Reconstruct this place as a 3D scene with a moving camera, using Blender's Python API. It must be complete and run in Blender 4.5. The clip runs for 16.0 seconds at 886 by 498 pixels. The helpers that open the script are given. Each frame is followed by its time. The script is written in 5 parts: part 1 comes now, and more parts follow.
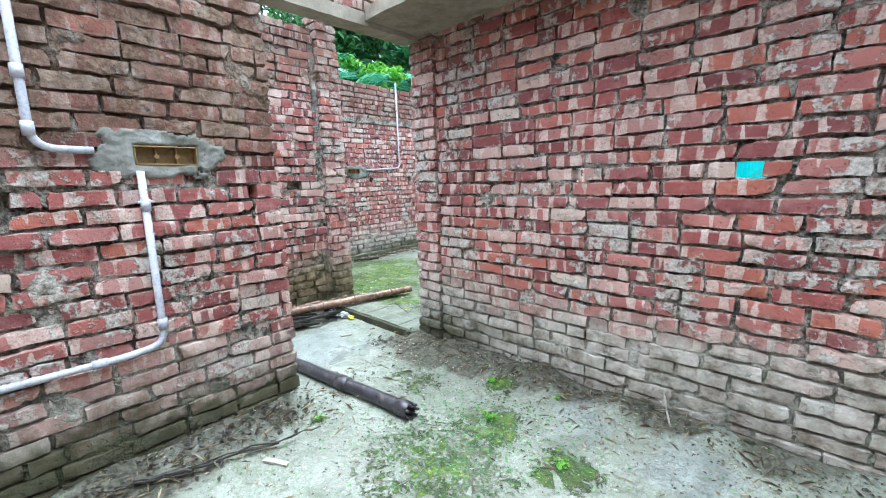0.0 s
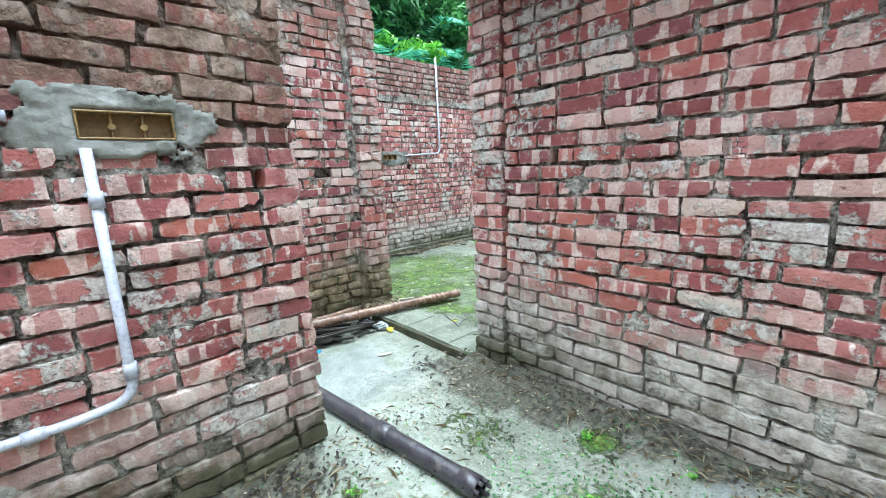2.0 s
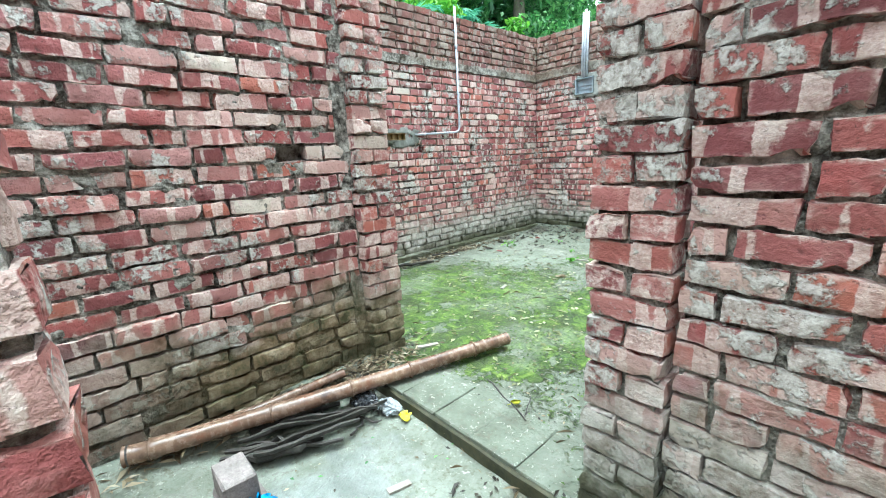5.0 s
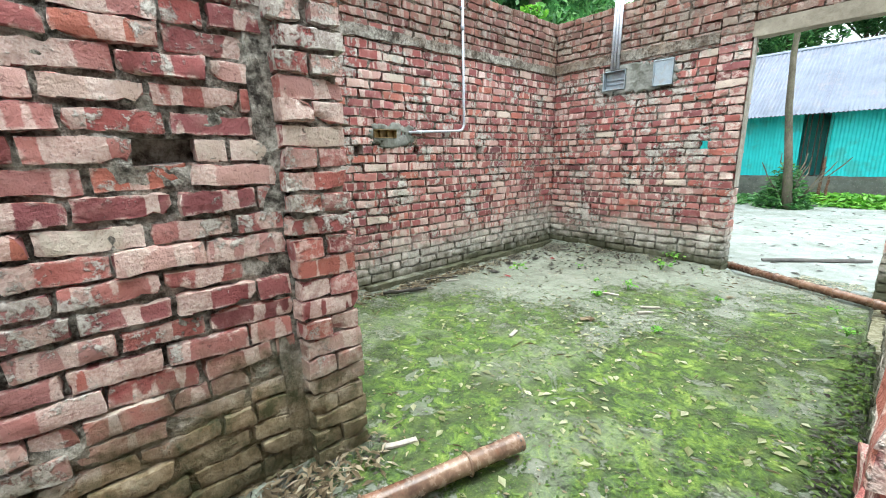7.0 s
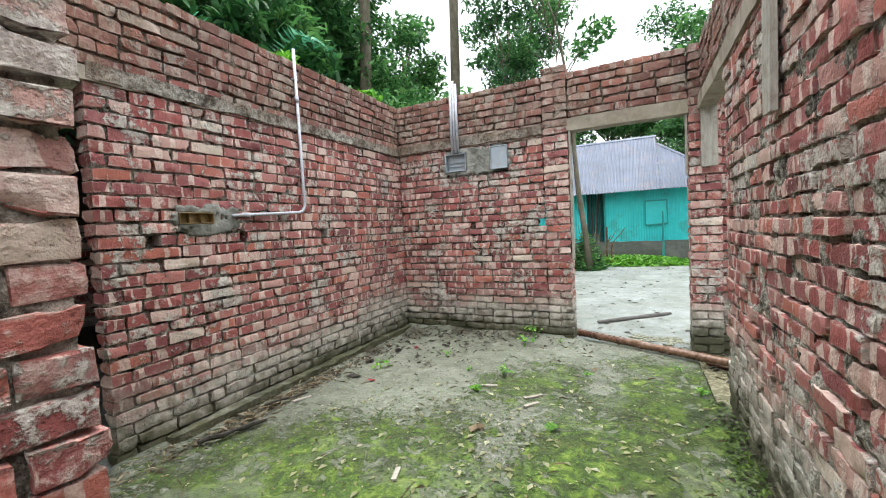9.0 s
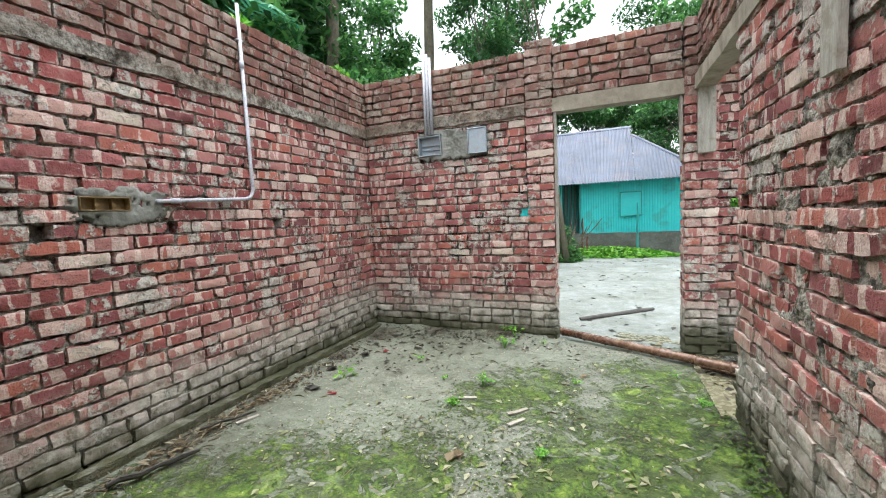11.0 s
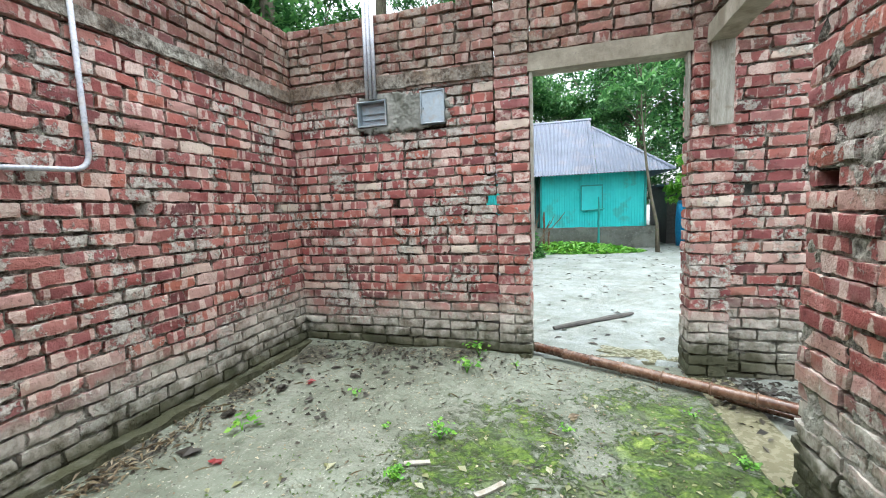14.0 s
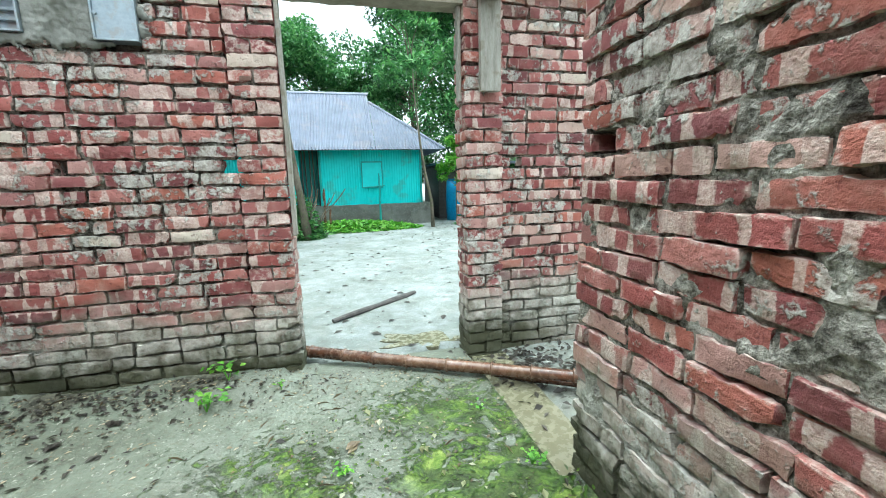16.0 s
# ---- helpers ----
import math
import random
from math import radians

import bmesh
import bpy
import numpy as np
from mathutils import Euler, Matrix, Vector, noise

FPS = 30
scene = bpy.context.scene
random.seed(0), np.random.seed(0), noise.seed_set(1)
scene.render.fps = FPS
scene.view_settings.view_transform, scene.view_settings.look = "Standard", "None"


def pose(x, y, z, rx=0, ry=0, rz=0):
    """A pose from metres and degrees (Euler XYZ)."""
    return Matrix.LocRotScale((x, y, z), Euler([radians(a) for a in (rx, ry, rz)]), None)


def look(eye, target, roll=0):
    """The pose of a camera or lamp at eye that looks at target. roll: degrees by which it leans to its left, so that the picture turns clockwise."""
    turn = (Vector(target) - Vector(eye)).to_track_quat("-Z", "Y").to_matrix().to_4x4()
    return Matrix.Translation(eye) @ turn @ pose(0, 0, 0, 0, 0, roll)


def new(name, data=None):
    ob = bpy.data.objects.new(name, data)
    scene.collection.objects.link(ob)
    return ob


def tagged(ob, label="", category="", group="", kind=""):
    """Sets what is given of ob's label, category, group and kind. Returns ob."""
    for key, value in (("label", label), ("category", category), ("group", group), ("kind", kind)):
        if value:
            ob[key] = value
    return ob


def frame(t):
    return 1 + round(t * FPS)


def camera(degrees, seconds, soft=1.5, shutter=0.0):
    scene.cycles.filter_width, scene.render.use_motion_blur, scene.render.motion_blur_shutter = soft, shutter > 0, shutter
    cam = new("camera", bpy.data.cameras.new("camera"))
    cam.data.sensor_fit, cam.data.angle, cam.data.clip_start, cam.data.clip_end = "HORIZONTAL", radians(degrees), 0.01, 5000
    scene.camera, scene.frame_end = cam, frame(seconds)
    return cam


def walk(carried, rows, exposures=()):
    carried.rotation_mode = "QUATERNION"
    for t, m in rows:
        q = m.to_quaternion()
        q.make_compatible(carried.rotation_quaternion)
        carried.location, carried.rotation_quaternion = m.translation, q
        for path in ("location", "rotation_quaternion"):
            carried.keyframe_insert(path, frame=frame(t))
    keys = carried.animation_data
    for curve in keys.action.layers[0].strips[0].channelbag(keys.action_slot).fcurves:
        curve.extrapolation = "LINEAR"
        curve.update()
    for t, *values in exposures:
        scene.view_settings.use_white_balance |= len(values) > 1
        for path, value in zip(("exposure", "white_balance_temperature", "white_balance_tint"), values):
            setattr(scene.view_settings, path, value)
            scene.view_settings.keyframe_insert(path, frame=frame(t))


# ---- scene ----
cam = camera(95.8, 16.0, soft=1.0)
PATH = [
    (0, (0.41, 0.008, 1.306), (-0.932, 1.451, 0.962), -1.7),
    (0.5, (0.279, 0.08, 1.29), (-1.132, 1.444, 0.902), -0.4),
    (1, (0.074, 0.176, 1.303), (-1.338, 1.547, 0.945), -1.2),
    (1.5, (-0.082, 0.264, 1.29), (-1.468, 1.65, 0.889), -1.6),
    (2, (-0.233, 0.398, 1.273), (-1.684, 1.717, 0.88), -2.6),
    (2.5, (-0.385, 0.546, 1.252), (-1.906, 1.771, 0.819), -1.6),
    (3, (-0.588, 0.643, 1.237), (-2.125, 1.853, 0.82), -1.0),
    (3.5, (-0.835, 0.737, 1.254), (-2.264, 2.077, 0.849), -2.4),
    (4, (-1.029, 0.851, 1.239), (-2.445, 2.198, 0.813), -1.7),
    (4.2, (-1.109, 0.926, 1.235), (-2.567, 2.231, 0.823), -2.4),
    (6.3, (-1.866, 1.579, 1.206), (-3.307, 2.872, 0.702), -3.7),
    (6.5, (-1.914, 1.662, 1.204), (-3.374, 2.934, 0.705), -4.3),
    (7, (-2.055, 1.853, 1.239), (-3.524, 3.137, 0.799), -1.2),
    (7.5, (-2.147, 1.954, 1.244), (-3.572, 3.291, 0.819), -1.1),
    (8, (-2.285, 2.055, 1.295), (-3.516, 3.591, 0.943), -0.3),
    (8.5, (-2.441, 2.167, 1.304), (-3.415, 3.904, 1.119), -3.2),
    (9, (-2.532, 2.234, 1.314), (-3.41, 4.028, 1.212), -3.0),
    (9.5, (-2.555, 2.357, 1.325), (-3.415, 4.161, 1.249), -3.9),
    (9.7, (-2.569, 2.411, 1.324), (-3.423, 4.218, 1.257), -4.1),
    (11.8, (-2.834, 2.833, 1.287), (-3.552, 4.689, 1.087), -1.7),
    (12, (-2.855, 2.906, 1.279), (-3.648, 4.735, 1.111), -2.1),
    (12.5, (-2.842, 3.081, 1.278), (-3.729, 4.867, 1.129), -0.1),
    (13, (-2.854, 3.214, 1.257), (-3.701, 5.013, 1.043), 0.1),
    (13.5, (-2.899, 3.375, 1.254), (-3.641, 5.22, 1.036), -1.2),
    (14, (-2.973, 3.522, 1.257), (-3.532, 5.432, 1.065), -2.1),
    (14.5, (-2.969, 3.672, 1.229), (-3.307, 5.623, 0.95), -2.4),
    (15, (-2.909, 3.882, 1.216), (-3.029, 5.857, 0.921), -0.9),
    (15.5, (-2.857, 4.024, 1.209), (-2.674, 5.989, 0.886), -0.3),
    (16, (-2.863, 4.176, 1.205), (-2.403, 6.093, 0.873), -1.5),
]
walk(cam, [(t, look(eye, target, roll)) for t, eye, target, roll in PATH],
     exposures=[(0, 2.45, 5400, 3), (4.2, 2.5, 5450, -5), (6.3, 2.5, 5900, -3), (7.0, 2.3, 6100, 2), (8.0, 2.15, 6300, 5), (9.7, 1.62, 6400, 9), (12.0, 1.95, 6200, 7), (14.0, 1.95, 6100, 6), (16.0, 1.97, 5800, -4)])

# ---- light ----
world = bpy.data.worlds.new("overcast_sky")
scene.world = world
world.use_nodes = True
wn, wl = world.node_tree.nodes, world.node_tree.links
wn.clear()
sky = wn.new("ShaderNodeTexSky")
sky.sky_type = "NISHITA"
sky.sun_disc = False
sky.sun_elevation = radians(88)
sky.sun_rotation = radians(248)
sky.dust_density = 4.0
pale = wn.new("ShaderNodeHueSaturation")
pale.inputs["Saturation"].default_value = 0.20
sky_bg = wn.new("ShaderNodeBackground")
sky_bg.inputs["Strength"].default_value = 0.18
sky_out = wn.new("ShaderNodeOutputWorld")
wl.new(sky.outputs["Color"], pale.inputs["Color"])
wl.new(pale.outputs["Color"], sky_bg.inputs["Color"])
wl.new(sky_bg.outputs["Background"], sky_out.inputs["Surface"])
sun = new("sun", bpy.data.lights.new("sun", "SUN"))
sun.data.energy = 0.7
sun.data.angle = radians(100)
sun.data.color = (1.0, 0.985, 0.96)
sun.matrix_world = look((-3.9, 3.64, 25), (-3.0, 4.0, 0))


# ---- materials ----
class Nodes:
    """A node material built step by step."""

    def __init__(self, name):
        self.mat = bpy.data.materials.new(name)
        self.mat.use_nodes = True
        self.n, self.l = self.mat.node_tree.nodes, self.mat.node_tree.links
        self.n.clear()
        self.out = self.n.new("ShaderNodeOutputMaterial")
        self.bsdf = self.n.new("ShaderNodeBsdfPrincipled")
        self.l.new(self.bsdf.outputs[0], self.out.inputs[0])
        self.geo = self.n.new("ShaderNodeNewGeometry")
        self.pos = self.geo.outputs["Position"]

    def put(self, socket, value):
        if isinstance(value, bpy.types.NodeSocket):
            self.l.new(value, socket)
        elif isinstance(value, (tuple, list)) and len(value) == 3 and socket.type == "RGBA":
            socket.default_value = (*value, 1)
        else:
            socket.default_value = value

    def math(self, op, a, b=0.0, clamp=False):
        m = self.n.new("ShaderNodeMath")
        m.operation, m.use_clamp = op, clamp
        self.put(m.inputs[0], a)
        self.put(m.inputs[1], b)
        return m.outputs[0]

    def noise(self, scale, detail=3.0, rough=0.55, vector=None, distort=0.0):
        t = self.n.new("ShaderNodeTexNoise")
        t.inputs["Scale"].default_value = scale
        t.inputs["Detail"].default_value = detail
        t.inputs["Roughness"].default_value = rough
        t.inputs["Distortion"].default_value = distort
        self.l.new(vector or self.pos, t.inputs["Vector"])
        return t.outputs[0]

    def scaled(self, sx, sy, sz, vector=None):
        m = self.n.new("ShaderNodeMapping")
        m.inputs["Scale"].default_value = (sx, sy, sz)
        self.l.new(vector or self.pos, m.inputs["Vector"])
        return m.outputs[0]

    def step(self, value, lo, hi, a=0.0, b=1.0):
        m = self.n.new("ShaderNodeMapRange")
        m.interpolation_type = "SMOOTHSTEP"
        for i, v in enumerate((value, lo, hi, a, b)):
            self.put(m.inputs[i], v)
        return m.outputs[0]

    def ramp(self, value, stops, kind="LINEAR"):
        r = self.n.new("ShaderNodeValToRGB")
        r.color_ramp.interpolation = kind
        el = r.color_ramp.elements
        while len(el) < len(stops):
            el.new(0.5)
        for e, (p, c) in zip(el, stops):
            e.position, e.color = p, (*c, 1)
        self.put(r.inputs[0], value)
        return r.outputs[0]

    def mix(self, fac, a, b, kind="MIX"):
        m = self.n.new("ShaderNodeMix")
        m.data_type, m.blend_type = "RGBA", kind
        self.put(m.inputs["Factor"], fac)
        self.put(m.inputs["A"], a)
        self.put(m.inputs["B"], b)
        return m.outputs["Result"]

    def z(self):
        s = self.n.new("ShaderNodeSeparateXYZ")
        self.l.new(self.pos, s.inputs[0])
        return s.outputs

    def random(self):
        """One number for each object and each loose piece."""
        o = self.n.new("ShaderNodeObjectInfo")
        return self.math("FRACT", self.math("ADD", o.outputs["Random"], self.geo.outputs["Random Per Island"]))

    def relief(self, height, strength=0.5, distance=0.01):
        b = self.n.new("ShaderNodeBump")
        b.inputs["Strength"].default_value = strength
        b.inputs["Distance"].default_value = distance
        self.put(b.inputs["Height"], height)
        self.l.new(b.outputs[0], self.bsdf.inputs["Normal"])

    def done(self, color, rough=0.8, metal=0.0, spec=0.4):
        self.put(self.bsdf.inputs["Base Color"], color)
        self.put(self.bsdf.inputs["Roughness"], rough)
        self.put(self.bsdf.inputs["Metallic"], metal)
        self.put(self.bsdf.inputs["Specular IOR Level"], spec)
        return self.mat


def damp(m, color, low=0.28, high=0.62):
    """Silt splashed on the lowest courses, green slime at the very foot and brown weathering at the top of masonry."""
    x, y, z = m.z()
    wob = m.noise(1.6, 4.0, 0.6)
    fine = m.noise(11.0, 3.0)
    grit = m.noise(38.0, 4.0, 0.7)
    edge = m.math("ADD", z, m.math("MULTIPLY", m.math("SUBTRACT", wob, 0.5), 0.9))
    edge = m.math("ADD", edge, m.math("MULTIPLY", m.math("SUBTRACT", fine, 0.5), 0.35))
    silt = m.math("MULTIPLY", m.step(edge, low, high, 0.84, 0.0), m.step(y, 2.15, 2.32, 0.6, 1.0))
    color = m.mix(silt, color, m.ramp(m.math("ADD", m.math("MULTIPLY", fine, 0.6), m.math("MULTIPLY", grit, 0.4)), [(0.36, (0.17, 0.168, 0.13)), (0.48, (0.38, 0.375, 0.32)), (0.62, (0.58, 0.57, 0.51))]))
    ochre = m.math("MULTIPLY", m.math("MULTIPLY", m.step(edge, 0.22, 0.62, 0.85, 0.0), m.step(x, -3.35, -3.25, 1.0, 0.0)), m.math("MULTIPLY", m.step(y, 0.9, 1.6), m.step(y, 2.66, 2.72, 1.0, 0.0)))
    color = m.mix(ochre, color, m.ramp(m.math("ADD", m.math("MULTIPLY", fine, 0.6), m.math("MULTIPLY", grit, 0.4)), [(0.38, (0.055, 0.062, 0.018)), (0.50, (0.17, 0.125, 0.055)), (0.62, (0.30, 0.245, 0.14))]))
    foot = m.math("ADD", z, m.math("ADD", m.math("MULTIPLY", m.math("SUBTRACT", fine, 0.5), 0.25), m.math("MULTIPLY", m.math("SUBTRACT", m.noise(0.8, 3.0), 0.5), 0.40)))
    clean_run = m.math("MULTIPLY", m.step(x, -1.75, -1.0, 0.0, 0.85), m.step(y, 2.2, 2.25, 0.0, 1.0))
    slime = m.math("MULTIPLY", m.step(foot, 0.07, 0.33, 0.95, 0.0), m.math("MULTIPLY", m.math("SUBTRACT", 1.0, clean_run), m.math("SUBTRACT", 1.0, m.math("MULTIPLY", m.step(x, -3.45, -3.35, 0.55, 0.0), m.step(y, 2.66, 2.72, 1.0, 0.0)))))
    color = m.mix(slime, color, m.ramp(wob, [(0.35, (0.034, 0.040, 0.018)), (0.65, (0.10, 0.10, 0.055))]))
    start = m.math("ADD", m.step(y, 1.16, 1.3, 1.42, 2.28), m.step(x, -3.0, -2.4, 0.7, 0.0))
    start = m.math("MINIMUM", start, 2.28)
    above = m.math("SUBTRACT", m.math("ADD", z, m.math("MULTIPLY", m.math("SUBTRACT", wob, 0.5), 0.55)), start)
    old = m.math("MULTIPLY", m.math("MULTIPLY", m.step(above, -0.12, 0.16, 0.0, 0.94), m.step(y, 1.16, 1.3, 1.0, 0.74)), m.step(m.math("ADD", m.math("MULTIPLY", fine, 0.6), m.math("MULTIPLY", grit, 0.4)), 0.36, 0.56, 0.55, 1.0))
    return m.mix(old, color, m.ramp(m.math("ADD", m.math("MULTIPLY", wob, 0.5), m.math("MULTIPLY", grit, 0.5)), [(0.38, (0.034, 0.026, 0.017)), (0.50, (0.115, 0.072, 0.047)), (0.62, (0.26, 0.19, 0.13))]))


def brick_material():
    m = Nodes("worn_brick")
    rnd = m.random()
    base = m.ramp(rnd, [(0.0, (0.13, 0.046, 0.048)), (0.12, (0.31, 0.090, 0.080)), (0.25, (0.19, 0.063, 0.066)), (0.38, (0.36, 0.120, 0.100)), (0.48, (0.39, 0.135, 0.094)),
                        (0.60, (0.26, 0.090, 0.092)), (0.72, (0.42, 0.170, 0.143)), (0.84, (0.32, 0.148, 0.136)), (0.95, (0.49, 0.31, 0.265)), (1.0, (0.58, 0.51, 0.42))])
    cloud = m.noise(13.0, 5.0, 0.62)
    speck = m.noise(26.0, 5.0, 0.70)
    fine = m.noise(85.0, 3.0, 0.65)
    base = m.mix(m.step(cloud, 0.48, 0.72, 0.0, 0.34), base, (0.46, 0.28, 0.245))
    base = m.mix(m.step(speck, 0.40, 0.30, 0.0, 0.55), base, (0.10, 0.032, 0.034))
    uv = m.n.new("ShaderNodeUVMap").outputs[0]
    across = m.n.new("ShaderNodeSeparateXYZ")
    m.l.new(uv, across.inputs[0])
    u, v = across.outputs[0], across.outputs[1]
    spot = m.n.new("ShaderNodeCombineXYZ")
    m.l.new(m.math("ADD", m.math("MULTIPLY", u, 12.5), m.math("MULTIPLY", rnd, 37.0)), spot.inputs[0])
    m.l.new(m.math("MULTIPLY", v, 2.0), spot.inputs[1])
    m.l.new(m.math("MULTIPLY", rnd, 91.0), spot.inputs[2])
    kiss = m.noise(1.0, 1.5, 0.5, spot.outputs[0], 0.2)
    kiss = m.math("ADD", kiss, m.math("MULTIPLY", m.math("SUBTRACT", speck, 0.5), 0.12))
    pale = m.ramp(m.math("ADD", m.math("MULTIPLY", cloud, 0.5), m.math("MULTIPLY", fine, 0.5)), [(0.36, (0.39, 0.265, 0.225)), (0.50, (0.58, 0.455, 0.395)), (0.62, (0.71, 0.615, 0.545))])
    color = m.mix(m.step(kiss, 0.53, 0.555, 0.0, 0.78), base, pale)
    rim = m.math("MAXIMUM", m.step(m.math("ABSOLUTE", v), 0.024, 0.034), m.step(m.math("ABSOLUTE", u), 0.100, 0.116))
    color = m.mix(m.math("MULTIPLY", rim, m.step(speck, 0.42, 0.58, 0.0, 0.60)), color, pale)
    smear = m.noise(3.2, 5.0, 0.66)
    cover = m.math("ADD", smear, m.math("MULTIPLY", m.math("SUBTRACT", speck, 0.5), 0.55))
    crust = m.step(cover, 0.55, 0.61, 0.0, 0.76)
    color = m.mix(crust, color, m.ramp(m.math("ADD", m.math("MULTIPLY", speck, 0.6), m.math("MULTIPLY", fine, 0.4)), [(0.38, (0.18, 0.180, 0.155)), (0.48, (0.38, 0.38, 0.335)), (0.62, (0.62, 0.62, 0.57))]))
    pits = m.noise(55.0, 4.0, 0.72)
    color = m.mix(m.step(pits, 0.615, 0.69, 0.0, 0.62), color, (0.075, 0.042, 0.038))
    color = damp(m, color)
    m.relief(m.math("ADD", m.math("MULTIPLY", pits, -0.6), m.math("ADD", m.math("MULTIPLY", crust, 0.8), m.math("ADD", cloud, m.math("ADD", speck, m.math("MULTIPLY", fine, 0.35))))), 0.9, 0.010)
    return m.done(color, m.step(speck, 0.3, 0.7, 0.72, 0.95), 0, 0.25)


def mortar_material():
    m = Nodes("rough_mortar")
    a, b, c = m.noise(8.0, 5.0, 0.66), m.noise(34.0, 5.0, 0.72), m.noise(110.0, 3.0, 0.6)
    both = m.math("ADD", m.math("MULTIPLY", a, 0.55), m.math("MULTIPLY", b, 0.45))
    # The near-black low end stands in for shade deep in the joints.
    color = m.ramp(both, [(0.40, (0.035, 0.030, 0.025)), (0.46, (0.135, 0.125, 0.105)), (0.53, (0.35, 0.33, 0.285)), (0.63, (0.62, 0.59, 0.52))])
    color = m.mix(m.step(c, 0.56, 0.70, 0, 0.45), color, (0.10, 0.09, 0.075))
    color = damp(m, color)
    m.relief(m.math("ADD", m.math("MULTIPLY", both, 2.0), m.math("MULTIPLY", c, 0.4)), 1.0, 0.03)
    return m.done(color, 0.95, 0, 0.2)


def concrete_material(name, dark, light, stain):
    m = Nodes(name)
    a, b, c = m.noise(2.6, 5.0, 0.6), m.noise(22.0, 4.0, 0.65), m.noise(90.0, 3.0, 0.6)
    color = m.ramp(m.math("ADD", m.math("MULTIPLY", a, 0.7), m.math("MULTIPLY", b, 0.3)), [(0.35, dark), (0.62, light)])
    color = m.mix(m.step(m.noise(5.0, 4.0, 0.6, m.scaled(1, 1, 0.35)), 0.5, 0.68, 0, 0.65), color, stain)
    color = m.mix(m.step(c, 0.6, 0.72, 0, 0.5), color, (0.13, 0.12, 0.10))
    m.relief(m.math("ADD", b, m.math("MULTIPLY", c, 0.5)), 0.6, 0.008)
    return m.done(color, 0.9, 0, 0.25)


def mud_material(name, spots=(), litter=0.4, wet=0.0, light=1.0, tone=(1.0, 1.0, 1.0), bare=(), film=(), mire=()):
    """Silt washed over a floor. Spots are (x, y, radius, amount): where moss thrives, where it stays bare, where a film of water lies, and dark mire."""
    m = Nodes(name)
    sx, sy, sz = m.z()
    a, b, c, d = m.noise(1.3, 5.0, 0.6), m.noise(7.0, 5.0, 0.62), m.noise(30.0, 4.0, 0.65), m.noise(95.0, 3.0, 0.6)

    def about(places):
        most = None
        for x, y, r, amount in places:
            dx, dy = m.math("SUBTRACT", sx, x), m.math("SUBTRACT", sy, y)
            dist = m.math("SQRT", m.math("ADD", m.math("MULTIPLY", dx, dx), m.math("MULTIPLY", dy, dy)))
            one = m.step(dist, 0.0, r, amount, 0.0)
            most = one if most is None else m.math("MAXIMUM", most, one)
        return most

    color = m.ramp(m.math("ADD", m.math("MULTIPLY", a, 0.5), m.math("MULTIPLY", b, 0.5)),
                   [(p, tuple(min(0.75, c * light * t) for c, t in zip(rgb, tone))) for p, rgb in ((0.34, (0.165, 0.178, 0.142)), (0.5, (0.29, 0.315, 0.275)), (0.66, (0.44, 0.475, 0.44)))])
    color = m.mix(m.step(c, 0.52, 0.68, 0, litter), color, (0.11, 0.102, 0.068))
    color = m.mix(m.step(d, 0.56, 0.68, 0, 0.5), color, (0.13, 0.125, 0.09))
    color = m.mix(m.step(m.noise(45.0, 2.0, 0.5, None, 1.2), 0.63, 0.70, 0, 0.4), color, (0.50, 0.50, 0.43))
    height = m.math("ADD", m.math("ADD", b, c), m.math("MULTIPLY", d, 0.4))
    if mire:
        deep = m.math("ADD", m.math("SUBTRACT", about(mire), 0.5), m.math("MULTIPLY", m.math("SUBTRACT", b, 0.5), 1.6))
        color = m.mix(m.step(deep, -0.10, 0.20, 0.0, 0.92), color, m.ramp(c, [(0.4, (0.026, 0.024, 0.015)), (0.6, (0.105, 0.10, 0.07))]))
    if spots:
        moss = about(spots)
        if bare:
            moss = m.math("SUBTRACT", moss, about(bare))
        patch = m.math("ADD", m.math("MULTIPLY", m.noise(2.6, 5.0, 0.6, None, 0.6), 0.36), m.math("MULTIPLY", m.noise(17.0, 6.0, 0.78, None, 1.0), 0.64))
        cover = m.math("ADD", patch, m.math("MULTIPLY", m.math("SUBTRACT", moss, 1.0), 0.30))
        thick = m.step(cover, 0.41, 0.465, 0.0, 1.0)
        gap = m.step(m.noise(4.6, 4.0, 0.62, None, 1.6), 0.575, 0.605)
        thick = m.math("MULTIPLY", thick, m.math("SUBTRACT", 1.0, m.math("MULTIPLY", gap, 0.85)))
        green = m.ramp(m.noise(9.0, 6.0, 0.78, None, 1.0), [(0.38, (0.010, 0.024, 0.002)), (0.47, (0.034, 0.075, 0.004)), (0.56, (0.088, 0.150, 0.009)), (0.66, (0.20, 0.26, 0.05))])
        green = m.mix(m.step(m.noise(3.4, 4.0, 0.6, None, 0.7), 0.46, 0.60, 0.0, 0.70), green, (0.024, 0.036, 0.006))
        green = m.mix(m.step(d, 0.55, 0.68, 0.0, 0.3), green, (0.16, 0.20, 0.06))
        color = m.mix(m.math("MULTIPLY", thick, 0.93), color, green)
        height = m.math("ADD", height, m.math("MULTIPLY", thick, 1.1))
    m.relief(height, 0.85, 0.014)
    soak = m.step(m.noise(1.9, 4.0, 0.6), 0.5, 0.62, 0.0, 1.0)
    rough = m.math("SUBTRACT", 0.85, m.math("MULTIPLY", soak, 0.35 + wet))
    color = m.mix(m.math("MULTIPLY", soak, 0.25 + wet), color, (0.20, 0.205, 0.17))
